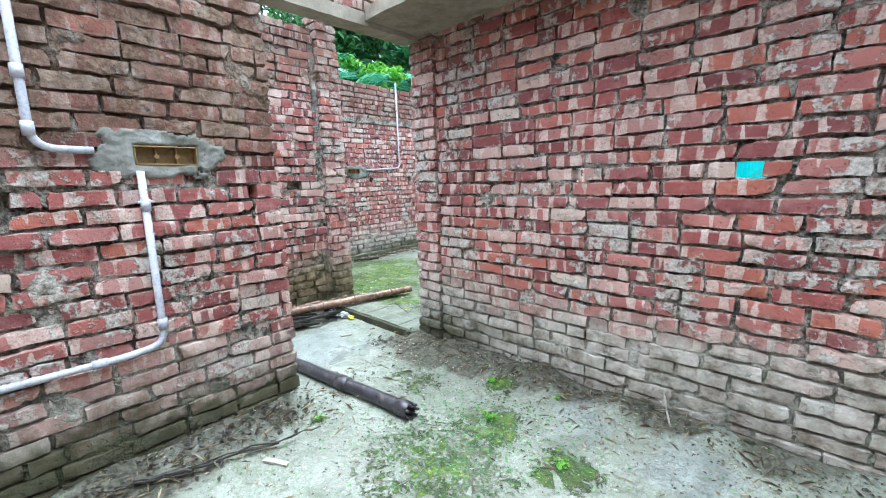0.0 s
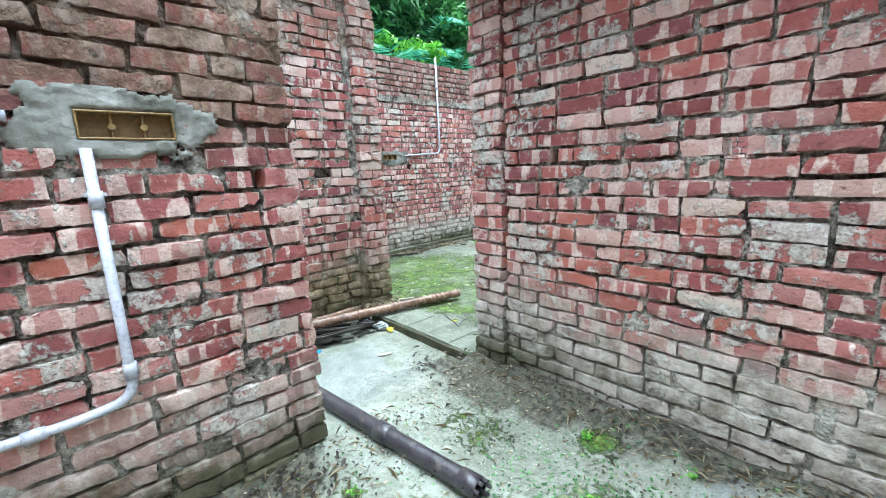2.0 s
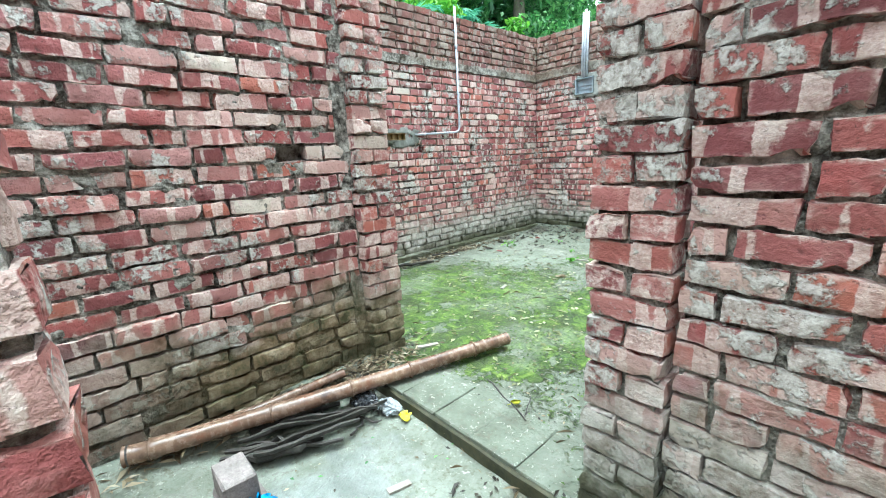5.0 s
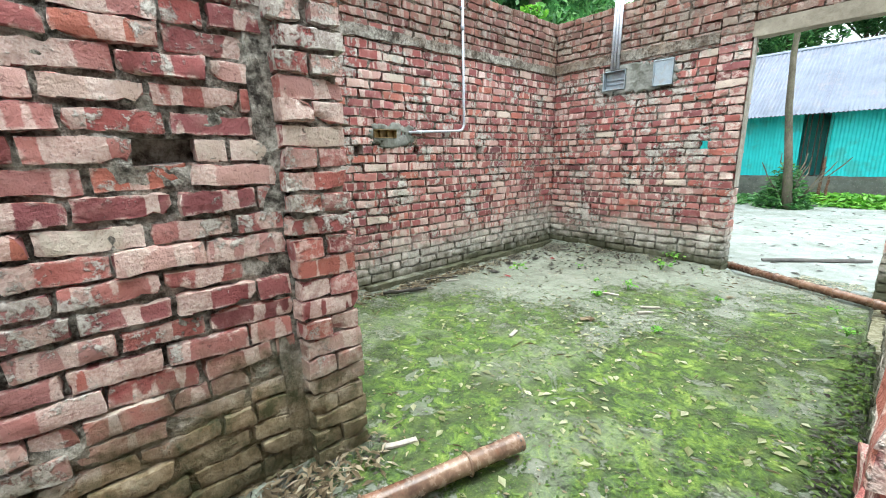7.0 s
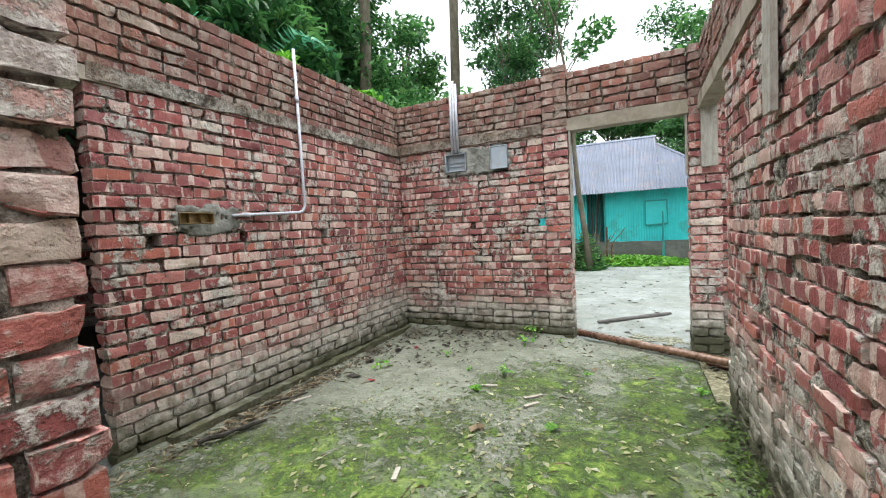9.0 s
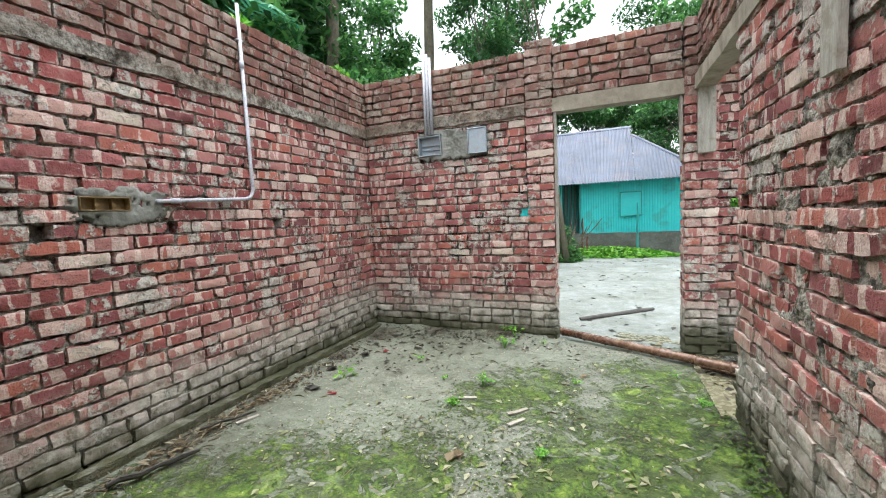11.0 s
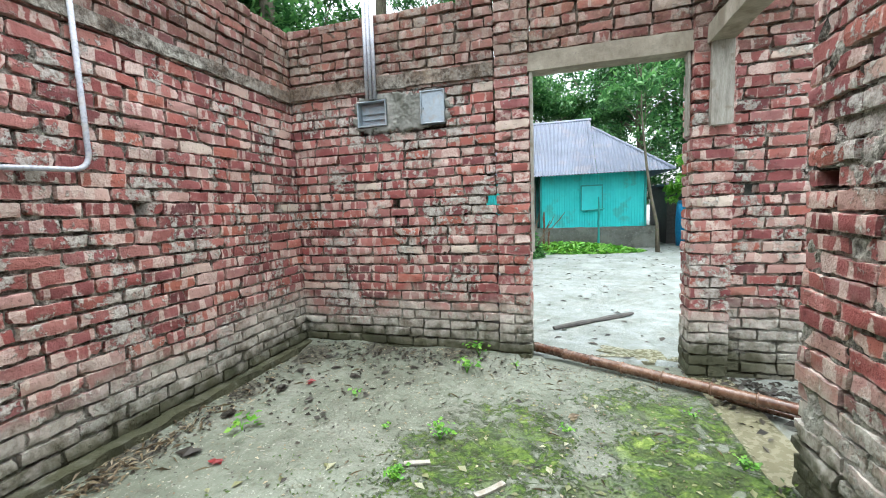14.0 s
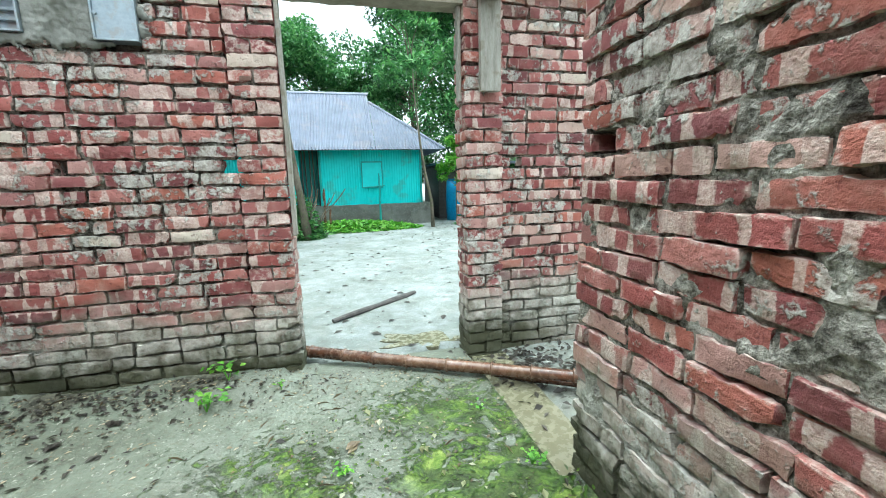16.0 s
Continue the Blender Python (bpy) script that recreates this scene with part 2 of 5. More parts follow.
    if film:
        sheet = m.step(m.math("ADD", about(film), m.math("MULTIPLY", m.math("SUBTRACT", m.noise(5.0, 4.0, 0.6), 0.5), 1.2)), 0.30, 0.60)
        # Wet film: part of the sky's reflection is painted as pale blue-grey.
        color = m.mix(m.math("MULTIPLY", sheet, 0.60), color, m.ramp(b, [(0.35, (0.15, 0.167, 0.158)), (0.65, (0.27, 0.295, 0.285))]))
        rough = m.math("SUBTRACT", rough, m.math("MULTIPLY", m.math("MULTIPLY", sheet, rough), 0.50))
    return m.done(color, rough, 0, 0.45)


def plain_material(name, dark, light, rough=0.6, metal=0.0, scale=8.0, bump=0.25, spec=0.4, dirt=None, stretch=(1, 1, 1), local=False):
    m = Nodes(name)
    co = m.n.new("ShaderNodeTexCoord").outputs["Object"] if local else m.pos
    v = m.scaled(*stretch, co)
    a, b = m.noise(scale, 5.0, 0.6, v), m.noise(scale * 6, 3.0, 0.6, v)
    color = m.ramp(m.math("ADD", m.math("MULTIPLY", a, 0.6), m.math("MULTIPLY", b, 0.4)), [(0.36, dark), (0.62, light)])
    tone = m.random()
    color = m.mix(m.math("MULTIPLY", tone, 0.25), color, dark)
    if dirt:
        color = m.mix(m.step(m.noise(scale * 1.7, 5.0, 0.65), 0.52, 0.66, 0, 0.7), color, dirt)
    m.relief(m.math("ADD", a, b), bump, 0.006)
    return m.done(color, m.step(b, 0.3, 0.7, max(rough - 0.08, 0.05), min(rough + 0.1, 1.0)), metal, spec)


def leaf_material(name, stops):
    m = Nodes(name)
    rnd = m.geo.outputs["Random Per Island"]
    color = m.ramp(m.math("ADD", m.math("MULTIPLY", rnd, 0.7), m.math("MULTIPLY", m.noise(0.9, 3.0), 0.3)), stops)
    m.put(m.bsdf.inputs["Base Color"], color)
    m.bsdf.inputs["Roughness"].default_value = 0.5
    through_light = m.n.new("ShaderNodeBsdfTranslucent")
    m.put(through_light.inputs["Color"], color)
    both = m.n.new("ShaderNodeMixShader")
    both.inputs[0].default_value = 0.38
    m.l.new(m.bsdf.outputs[0], both.inputs[1])
    m.l.new(through_light.outputs[0], both.inputs[2])
    m.l.new(both.outputs[0], m.out.inputs[0])
    return m.mat


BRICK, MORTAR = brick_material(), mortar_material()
CONCRETE = concrete_material("cast_concrete", (0.19, 0.165, 0.125), (0.35, 0.315, 0.25), (0.15, 0.125, 0.085))
PLASTER = concrete_material("fresh_cement", (0.105, 0.108, 0.09), (0.29, 0.292, 0.265), (0.075, 0.078, 0.055))
MUD_A = mud_material("silt_room", [(-0.82, 1.69, 0.42, 1.22), (-0.33, 1.6, 0.34, 1.15), (-1.6, 1.08, 0.22, 1.0), (-1.0, 2.05, 0.3, 0.95), (-0.9, 1.3, 1.1, 0.86), (-1.5, 1.75, 0.5, 0.95)], 0.75, 0.22, 0.70, (0.97, 0.98, 0.90),
                     film=[(-2.6, 1.55, 0.95, 0.80), (-2.3, 0.9, 0.7, 0.70), (0.1, 1.95, 0.45, 0.7), (-0.45, 2.0, 0.4, 0.6)],
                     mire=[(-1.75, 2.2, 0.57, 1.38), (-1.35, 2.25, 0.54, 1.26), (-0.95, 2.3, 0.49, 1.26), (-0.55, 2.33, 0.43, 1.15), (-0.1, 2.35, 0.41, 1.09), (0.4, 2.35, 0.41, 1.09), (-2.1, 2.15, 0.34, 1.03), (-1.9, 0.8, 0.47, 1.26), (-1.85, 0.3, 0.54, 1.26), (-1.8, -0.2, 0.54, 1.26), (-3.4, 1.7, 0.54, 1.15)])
MUD_B = mud_material("mossy_silt", [(-3.4, 3.5, 2.7, 1.34), (-2.6, 4.2, 2.1, 1.30), (-2.5, 5.3, 1.9, 1.04), (-2.3, 6.0, 1.4, 1.0), (-4.5, 3.7, 1.6, 1.18), (-3.3, 5.4, 1.5, 0.98), (-2.05, 3.2, 0.5, 1.3), (-2.05, 4.0, 0.5, 1.3), (-2.05, 4.8, 0.5, 1.3), (-2.1, 5.6, 0.5, 1.3)], 0.6, 0.0, 0.47, (0.95, 0.98, 0.84),
                     bare=[(-2.6, 2.35, 0.5, 0.8), (-3.0, 2.4, 0.4, 0.7), (-2.81, 5.5, 0.17, 1.0), (-2.80, 5.78, 0.17, 1.0), (-2.35, 3.0, 0.35, 0.5), (-3.3, 4.4, 0.25, 0.6)],
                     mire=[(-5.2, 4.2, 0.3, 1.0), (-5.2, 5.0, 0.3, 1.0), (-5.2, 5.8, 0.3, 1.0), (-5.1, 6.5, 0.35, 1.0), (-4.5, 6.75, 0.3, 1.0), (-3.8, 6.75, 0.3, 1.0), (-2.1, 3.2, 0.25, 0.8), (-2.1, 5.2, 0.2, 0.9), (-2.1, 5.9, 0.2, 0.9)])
MUD_YARD = mud_material("yard_silt", (), 0.25, light=0.66, tone=(0.97, 1.0, 1.07))
MUD_SIDE = mud_material("wet_side_earth", (), 0.8, 0.3, 0.6)
MUD_PLINTH = mud_material("mud_plaster", (), 0.3, 0.1, 0.36)
WET = plain_material("wet_mud", (0.11, 0.105, 0.062), (0.20, 0.19, 0.125), 0.25, 0, 4.0, 0.1, 0.6)
PVC = plain_material("white_pvc", (0.30, 0.31, 0.355), (0.47, 0.49, 0.54), 0.3, 0, 12.0, 0.05, 0.5, (0.45, 0.43, 0.40))
BLACK_PIPE = plain_material("black_plastic", (0.018, 0.016, 0.020), (0.05, 0.046, 0.052), 0.35, 0, 9.0, 0.15, 0.5, (0.10, 0.09, 0.08))
BAMBOO = plain_material("weathered_bamboo", (0.055, 0.026, 0.018), (0.20, 0.115, 0.07), 0.25, 0, 5.0, 0.2, 0.5, (0.14, 0.055, 0.03), (1.0, 1.0, 1.0))
BAMBOO_TAN = plain_material("tan_bamboo", (0.085, 0.050, 0.036), (0.27, 0.178, 0.122), 0.22, 0, 5.0, 0.2, 0.5, (0.16, 0.07, 0.04))
DARK_WOOD_SHADE = plain_material("wet_dark_wood_and_shade", (0.022, 0.020, 0.018), (0.085, 0.078, 0.068), 0.55, 0, 14.0, 0.5, 0.4, (0.03, 0.028, 0.025))
PALE_WOOD = plain_material("weathered_plank", (0.24, 0.225, 0.19), (0.42, 0.40, 0.35), 0.8, 0, 7.0, 0.4, 0.3, (0.22, 0.19, 0.14), (6, 6, 0.8))
BROWN_BOX = plain_material("brown_plastic", (0.16, 0.10, 0.03), (0.28, 0.19, 0.07), 0.45, 0, 14.0, 0.1, 0.5, (0.10, 0.07, 0.035))
STEEL = plain_material("galvanised_box", (0.27, 0.32, 0.36), (0.42, 0.48, 0.52), 0.45, 0.5, 9.0, 0.1, 0.5, (0.34, 0.33, 0.30))
ROOF = plain_material("galvanised_sheet", (0.09, 0.108, 0.15), (0.165, 0.192, 0.25), 0.55, 0.25, 1.4, 0.1, 0.5, (0.17, 0.165, 0.19))
TEAL = plain_material("turquoise_paint", (0.035, 0.52, 0.52), (0.06, 0.64, 0.64), 0.5, 0, 1.2, 0.1, 0.4, (0.06, 0.36, 0.33))
TEAL_TRIM_SHADE = plain_material("turquoise_trim_and_shade", (0.02, 0.22, 0.20), (0.03, 0.32, 0.29), 0.5, 0, 3.0, 0.1, 0.4)
BARK = plain_material("tree_bark", (0.06, 0.052, 0.038), (0.19, 0.165, 0.125), 0.9, 0, 6.0, 0.8, 0.2, (0.11, 0.13, 0.06), (1, 1, 0.4))
LEAF_DARK = leaf_material("foliage_dark", [(0.1, (0.012, 0.05, 0.015)), (0.5, (0.035, 0.12, 0.035)), (0.9, (0.09, 0.22, 0.06))])
LEAF_MID = leaf_material("foliage_green", [(0.1, (0.025, 0.09, 0.025)), (0.5, (0.065, 0.20, 0.055)), (0.9, (0.17, 0.36, 0.10))])
LEAF_LIGHT = leaf_material("foliage_light", [(0.1, (0.06, 0.20, 0.02)), (0.5, (0.12, 0.34, 0.03)), (0.9, (0.24, 0.46, 0.06))])
LEAF_PALM = leaf_material("foliage_palm", [(0.1, (0.03, 0.15, 0.09)), (0.5, (0.09, 0.32, 0.19)), (0.9, (0.22, 0.48, 0.30))])
LEAF_MOSS = leaf_material("moss", [(0.1, (0.020, 0.048, 0.005)), (0.5, (0.052, 0.105, 0.010)), (0.9, (0.13, 0.20, 0.03))])
LEAF_DRY = leaf_material("dry_leaf", [(0.05, (0.06, 0.045, 0.025)), (0.4, (0.16, 0.12, 0.07)), (0.7, (0.34, 0.28, 0.18)), (0.95, (0.55, 0.50, 0.38))])
LEAF_PALE = leaf_material("pale_shred", [(0.1, (0.13, 0.14, 0.05)), (0.5, (0.25, 0.26, 0.13)), (0.9, (0.45, 0.45, 0.32))])
LEAF_BLACK = leaf_material("rotten_leaf", [(0.1, (0.02, 0.018, 0.014)), (0.9, (0.07, 0.06, 0.045))])
LEAF_RED = leaf_material("red_leaf", [(0.1, (0.20, 0.015, 0.02)), (0.9, (0.34, 0.04, 0.04))])
BLUE_CLOTH = plain_material("blue_cloth", (0.01, 0.16, 0.38), (0.03, 0.34, 0.62), 0.8, 0, 20.0, 0.4)
YELLOW_FILM = plain_material("yellow_plastic", (0.55, 0.52, 0.02), (0.80, 0.75, 0.06), 0.4, 0, 20.0, 0.2)
SLIME = plain_material("slimy_edge", (0.022, 0.024, 0.012), (0.085, 0.08, 0.045), 0.6, 0, 9.0, 0.4, 0.3)
GREY_BRICK = plain_material("cement_covered_brick", (0.15, 0.13, 0.12), (0.30, 0.265, 0.25), 0.9, 0, 14.0, 0.7, 0.2, (0.20, 0.17, 0.16))
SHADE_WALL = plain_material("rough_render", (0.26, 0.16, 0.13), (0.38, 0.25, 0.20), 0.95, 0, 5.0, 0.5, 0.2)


# ---- helpers for building ----
def mesh_of(name, bm, material, smooth=False):
    data = bpy.data.meshes.new(name)
    bm.to_mesh(data)
    bm.free()
    data.materials.append(material)
    if smooth:
        data.shade_smooth()
    return data


def part(name, bm, material, parent, label="", smooth=False):
    ob = new(name, mesh_of(name, bm, material, smooth))
    ob.parent = parent
    if parent is not None:
        ob.matrix_parent_inverse = parent.matrix_basis.inverted()
    if label:
        ob["label"] = label
    return ob


def thing(name, label, category, at=(0, 0, 0), group="", kind=""):
    ob = new(name)
    ob.empty_display_size = 0.05
    ob.location = at
    return tagged(ob, label, category, group, kind)


def box(bm, x0, x1, y0, y1, z0, z1, bevel=0.004, jitter=0.0, seed=0):
    made = bmesh.ops.create_cube(bm, size=1.0, matrix=Matrix.LocRotScale(((x0 + x1) / 2, (y0 + y1) / 2, (z0 + z1) / 2), None, (x1 - x0, y1 - y0, z1 - z0)))
    verts = made["verts"]
    if bevel > 0:
        edges = list({e for v in verts for e in v.link_edges})
        verts = bmesh.ops.bevel(bm, geom=edges, offset=bevel, segments=1, affect="EDGES")["verts"]
    if jitter:
        rng = random.Random(seed)
        for v in verts:
            v.co += Vector((rng.uniform(-jitter, jitter), rng.uniform(-jitter, jitter), rng.uniform(-jitter, jitter)))
    return bm


def rough_bar(bm, x0, x1, y0, y1, z0, z1, step=0.08, amount=0.006, seed=0):
    """A long cast or sawn bar whose faces are cut into cells and pushed about a little."""
    n = [max(1, round((b - a) / step)) for a, b in ((x0, x1), (y0, y1), (z0, z1))]
    made = {}

    def vert(i, j, k):
        if (i, j, k) not in made:
            p = Vector((x0 + (x1 - x0) * i / n[0], y0 + (y1 - y0) * j / n[1], z0 + (z1 - z0) * k / n[2]))
            made[i, j, k] = bm.verts.new(p + noise.noise_vector(p * 9 + Vector((seed, 0, 0))) * amount)
        return made[i, j, k]

    for i in range(n[0]):
        for j in range(n[1]):
            bm.faces.new([vert(i, j, 0), vert(i, j + 1, 0), vert(i + 1, j + 1, 0), vert(i + 1, j, 0)])
            bm.faces.new([vert(i, j, n[2]), vert(i + 1, j, n[2]), vert(i + 1, j + 1, n[2]), vert(i, j + 1, n[2])])
        for k in range(n[2]):
            bm.faces.new([vert(i, 0, k), vert(i + 1, 0, k), vert(i + 1, 0, k + 1), vert(i, 0, k + 1)])
            bm.faces.new([vert(i, n[1], k), vert(i, n[1], k + 1), vert(i + 1, n[1], k + 1), vert(i + 1, n[1], k)])
    for j in range(n[1]):
        for k in range(n[2]):
            bm.faces.new([vert(0, j, k), vert(0, j, k + 1), vert(0, j + 1, k + 1), vert(0, j + 1, k)])
            bm.faces.new([vert(n[0], j, k), vert(n[0], j + 1, k), vert(n[0], j + 1, k + 1), vert(n[0], j, k + 1)])
    return bm


def sweep(bm, points, radii, sides=10, caps=True, flat=1.0):
    """A tube along points; radii is one number or one for each point."""
    points = [Vector(p) for p in points]
    if not isinstance(radii, (list, tuple)):
        radii = [radii] * len(points)
    side, rings = None, []
    for i, p in enumerate(points):
        way = (points[min(i + 1, len(points) - 1)] - points[max(i - 1, 0)]).normalized()
        if side is None:
            side = way.orthogonal().normalized()
        side = (side - way * side.dot(way)).normalized()
        up = way.cross(side)
        rings.append([bm.verts.new(p + (side * math.cos(a) + up * math.sin(a) * flat) * radii[i])
                      for a in (2 * math.pi * s / sides for s in range(sides))])
    for a, b in zip(rings, rings[1:]):
        for s in range(sides):
            bm.faces.new([a[s], a[(s + 1) % sides], b[(s + 1) % sides], b[s]])
    if caps:
        bm.faces.new(rings[0][::-1])
        bm.faces.new(rings[-1])
    return bm


def rounded(points, radius, steps=6):
    """A polyline with its corners rounded off."""
    pts = [Vector(p) for p in points]
    out = [pts[0]]
    for a, b, c in zip(pts, pts[1:], pts[2:]):
        r = min(radius, (a - b).length * 0.45, (c - b).length * 0.45)
        s, e = b + (a - b).normalized() * r, b + (c - b).normalized() * r
        for i in range(steps + 1):
            t = i / steps
            out.append(s * (1 - t) ** 2 + b * 2 * t * (1 - t) + e * t * t)
    return out + [pts[-1]]


# ---- masonry ----
COURSE, BASE, TOP = 0.0818, -0.1015, 37      # height of a course, foot of the first, number of courses
LONG, TALL, DEEP = 0.238, 0.0750, 0.117       # a brick
MASONRY = []                                 # (parent, list of brick places), laid at the end of the file


def cz(k):
    return BASE + k * COURSE


class Wall:
    """A wall one half brick thick along axis "x" or "y", its middle plane at c, from u0 to u1."""

    def __init__(self, name, axis, c, u0, u1, k0=0, k1=TOP, holes=(), skip=(), label="", near=None, seed=0, whole=300, outside=1, dz=0.0, fat=0.0, flush=0.0):
        self.axis, self.c, self.u0, self.u1, self.k0, self.k1 = axis, c, u0, u1, k0, k1
        self.holes, self.skip, self.seed, self.outside, self.dz, self.fat = holes, skip, seed, outside, dz, fat
        self.root = thing(name, label or "half-brick wall of worn red bricks with rough mortar", "wall", kind="structure")
        self.root.location = (0, 0, 0)
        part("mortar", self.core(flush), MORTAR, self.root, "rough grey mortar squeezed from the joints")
        MASONRY.append((self.root, self.bricks(), near if near is not None else (u0 + u1) / 2, axis, whole))

    def at(self, u, w, z):
        z += self.dz
        return Vector((u, self.c + w, z)) if self.axis == "x" else Vector((self.c + w, u, z))

    def core(self, flush=0.0):
        bm = bmesh.new()
        nu, nz = max(2, round((self.u1 - self.u0) / 0.022)), (self.k1 - self.k0) * 4
        half = DEEP / 2 - 0.0235 + 0.004 * self.fat + flush
        z0, z1 = cz(self.k0), cz(self.k1) - 0.008
        us = [self.u0 + 0.012 + (self.u1 - self.u0 - 0.024) * i / nu for i in range(nu + 1)]
        zs = [z0 + (z1 - z0) * j / nz for j in range(nz + 1)]

        def solid(i, j):
            if not (0 <= i < nu and 0 <= j < nz):
                return False
            u, z = (us[i] + us[i + 1]) / 2, (zs[j] + zs[j + 1]) / 2
            return not any(abs(u - hu) < w / 2 + 0.012 and cz(k) - 0.008 < z < cz(k + 1) - 0.004 for hu, k, w, _ in self.holes)

        made = {}

        def vert(i, j, side):
            if (i, j, side) not in made:
                p = self.at(us[i], side * half, zs[j])
                n = noise.noise(p * 13.0 + Vector((self.seed, side * 3, 0))) * 0.010 + noise.noise(p * 37.0) * 0.010
                n += max(0.0, noise.noise(p * 6.5 + Vector((7, self.seed, 1)))) * (0.022 + 0.008 * self.fat)
                n += min(0.0, noise.noise(p * 8.0 + Vector((self.seed, 4, side)))) * 0.040
                made[i, j, side] = bm.verts.new(self.at(us[i] + noise.noise(p * 21) * 0.006, side * (half + n), zs[j]))
            return made[i, j, side]

        flip = self.axis == "y"

        def face(*vs):
            bm.faces.new(vs[::-1] if flip else vs)

        for i in range(nu):
            for j in range(nz):
                if not solid(i, j):
                    continue
                face(vert(i, j, -1), vert(i + 1, j, -1), vert(i + 1, j + 1, -1), vert(i, j + 1, -1))
                face(vert(i, j, 1), vert(i, j + 1, 1), vert(i + 1, j + 1, 1), vert(i + 1, j, 1))
                if not solid(i - 1, j):
                    face(vert(i, j, 1), vert(i, j, -1), vert(i, j + 1, -1), vert(i, j + 1, 1))
                if not solid(i + 1, j):
                    face(vert(i + 1, j, -1), vert(i + 1, j, 1), vert(i + 1, j + 1, 1), vert(i + 1, j + 1, -1))
                if not solid(i, j - 1):
                    face(vert(i, j, -1), vert(i, j, 1), vert(i + 1, j, 1), vert(i + 1, j, -1))
                if not solid(i, j + 1):
                    face(vert(i, j + 1, 1), vert(i, j + 1, -1), vert(i + 1, j + 1, -1), vert(i + 1, j + 1, 1))
        for hu, k, w, open_hole in self.holes:      # a pocket is closed towards the far side
            if not open_hole:
                a = [self.at(u, self.outside * (half - 0.004), z) for u, z in ((hu - w, cz(k) - 0.03), (hu + w, cz(k) - 0.03), (hu + w, cz(k + 1) + 0.02), (hu - w, cz(k + 1) + 0.02))]
                b = [p + (self.at(0, self.outside * 0.02, 0) - self.at(0, 0, 0)) for p in a]
                va, vb = [bm.verts.new(p) for p in a], [bm.verts.new(p) for p in b]
                bm.faces.new(va)
                bm.faces.new(vb[::-1])
        bmesh.ops.recalc_face_normals(bm, faces=bm.faces)
        return bm

    def bricks(self):
        rng, out = random.Random(100 + self.seed), []
        for k in range(self.k0, self.k1):
            if any(a <= k < b for a, b in self.skip):
                continue
            cuts = sorted((hu - w / 2, hu + w / 2) for hu, hk, w, _ in self.holes if hk == k)
            spans, u = [], self.u0
            for a, b in cuts:
                spans.append((u, a))
                u = b
            spans.append((u, self.u1))
            for a, b in spans:
                u = a - (0.125 if (k % 2) ^ (self.seed % 2) else 0.0) - rng.uniform(0, 0.03)
                while u < b - 0.03:
                    length = LONG + rng.uniform(-0.012, 0.010)
                    if rng.random() < 0.10:
                        length = 0.112 + rng.uniform(-0.01, 0.01)
                    lo, hi = max(u, a), min(u + length, b)
                    u += length + rng.uniform(0.004, 0.015)
                    if b - u < 0.05 and u < b:
                        hi = b
                        u = b + 1
                    if hi - lo < 0.035:
                        continue
                    if lo == a and a == self.u0:
                        lo += rng.uniform(-0.008, 0.006)
                    if hi == b and b == self.u1:
                        hi += rng.uniform(-0.006, 0.008)
                    z = cz(k) + COURSE / 2 + noise.noise(Vector((lo * 0.9, k * 0.35, self.seed))) * 0.010
                    out.append((self.at((lo + hi) / 2, rng.gauss(0, 0.004 + 0.0035 * self.fat), z), hi - lo, 0 if self.axis == "x" else 90, rng.gauss(0, 0.8 + 0.3 * self.fat), rng.gauss(0, 1.0 + 0.6 * self.fat), TALL + rng.uniform(-0.012, 0.004)))
        return out


class Pier:
    """A pier one brick square, its courses laid crosswise in turn."""

    def __init__(self, name, x0, x1, y0, y1, k0=0, k1=TOP, seed=0, label="", ragged=0.0):
        self.root = thing(name, label or "brick pier with toothed edges and rough joints", "pier", kind="structure")
        bm = bmesh.new()
        rough_bar(bm, x0 + 0.026, x1 - 0.026, y0 + 0.026, y1 - 0.026, cz(k0), cz(k1) - 0.008, 0.022, 0.013, seed)
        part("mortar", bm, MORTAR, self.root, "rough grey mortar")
        rng, out = random.Random(500 + seed), []
        for k in range(k0, k1):
            for s in (0, 1):
                z = cz(k) + COURSE / 2 + rng.uniform(-0.003, 0.003)
                slip = Vector((rng.gauss(0, ragged), rng.gauss(0, ragged), 0))
                if k % 2:
                    w = (x1 - x0) / 2
                    out.append((Vector((x0 + w * (s + 0.5), (y0 + y1) / 2, z)) + slip, y1 - y0 + rng.uniform(-0.014, 0.006), 90, rng.uniform(-1.2, 1.2), rng.uniform(-1.2, 1.2), TALL + rng.uniform(-0.005, 0.005), w - 0.012))
                else:
                    w = (y1 - y0) / 2
                    out.append((Vector(((x0 + x1) / 2, y0 + w * (s + 0.5), z)) + slip, x1 - x0 + rng.uniform(-0.014, 0.006), 0, rng.uniform(-1.2, 1.2), rng.uniform(-1.2, 1.2), TALL + rng.uniform(-0.005, 0.005), w - 0.012))
        MASONRY.append((self.root, out, None, "x", 300))


HALF = 0.0625
H = 17
Wall("wall_a_left", "y", -1.95 - HALF, -1.6, 1.13, k1=32, holes=[(0.966, H, 0.045, False), (-0.02, H, 0.07, False), (0.574, 19, 0.268, False), (0.574, 20, 0.268, False)], near=0.7, seed=1, outside=-1, dz=-0.06, fat=1.0,
     label="half-brick wall of worn red bricks, silt-stained at its foot")
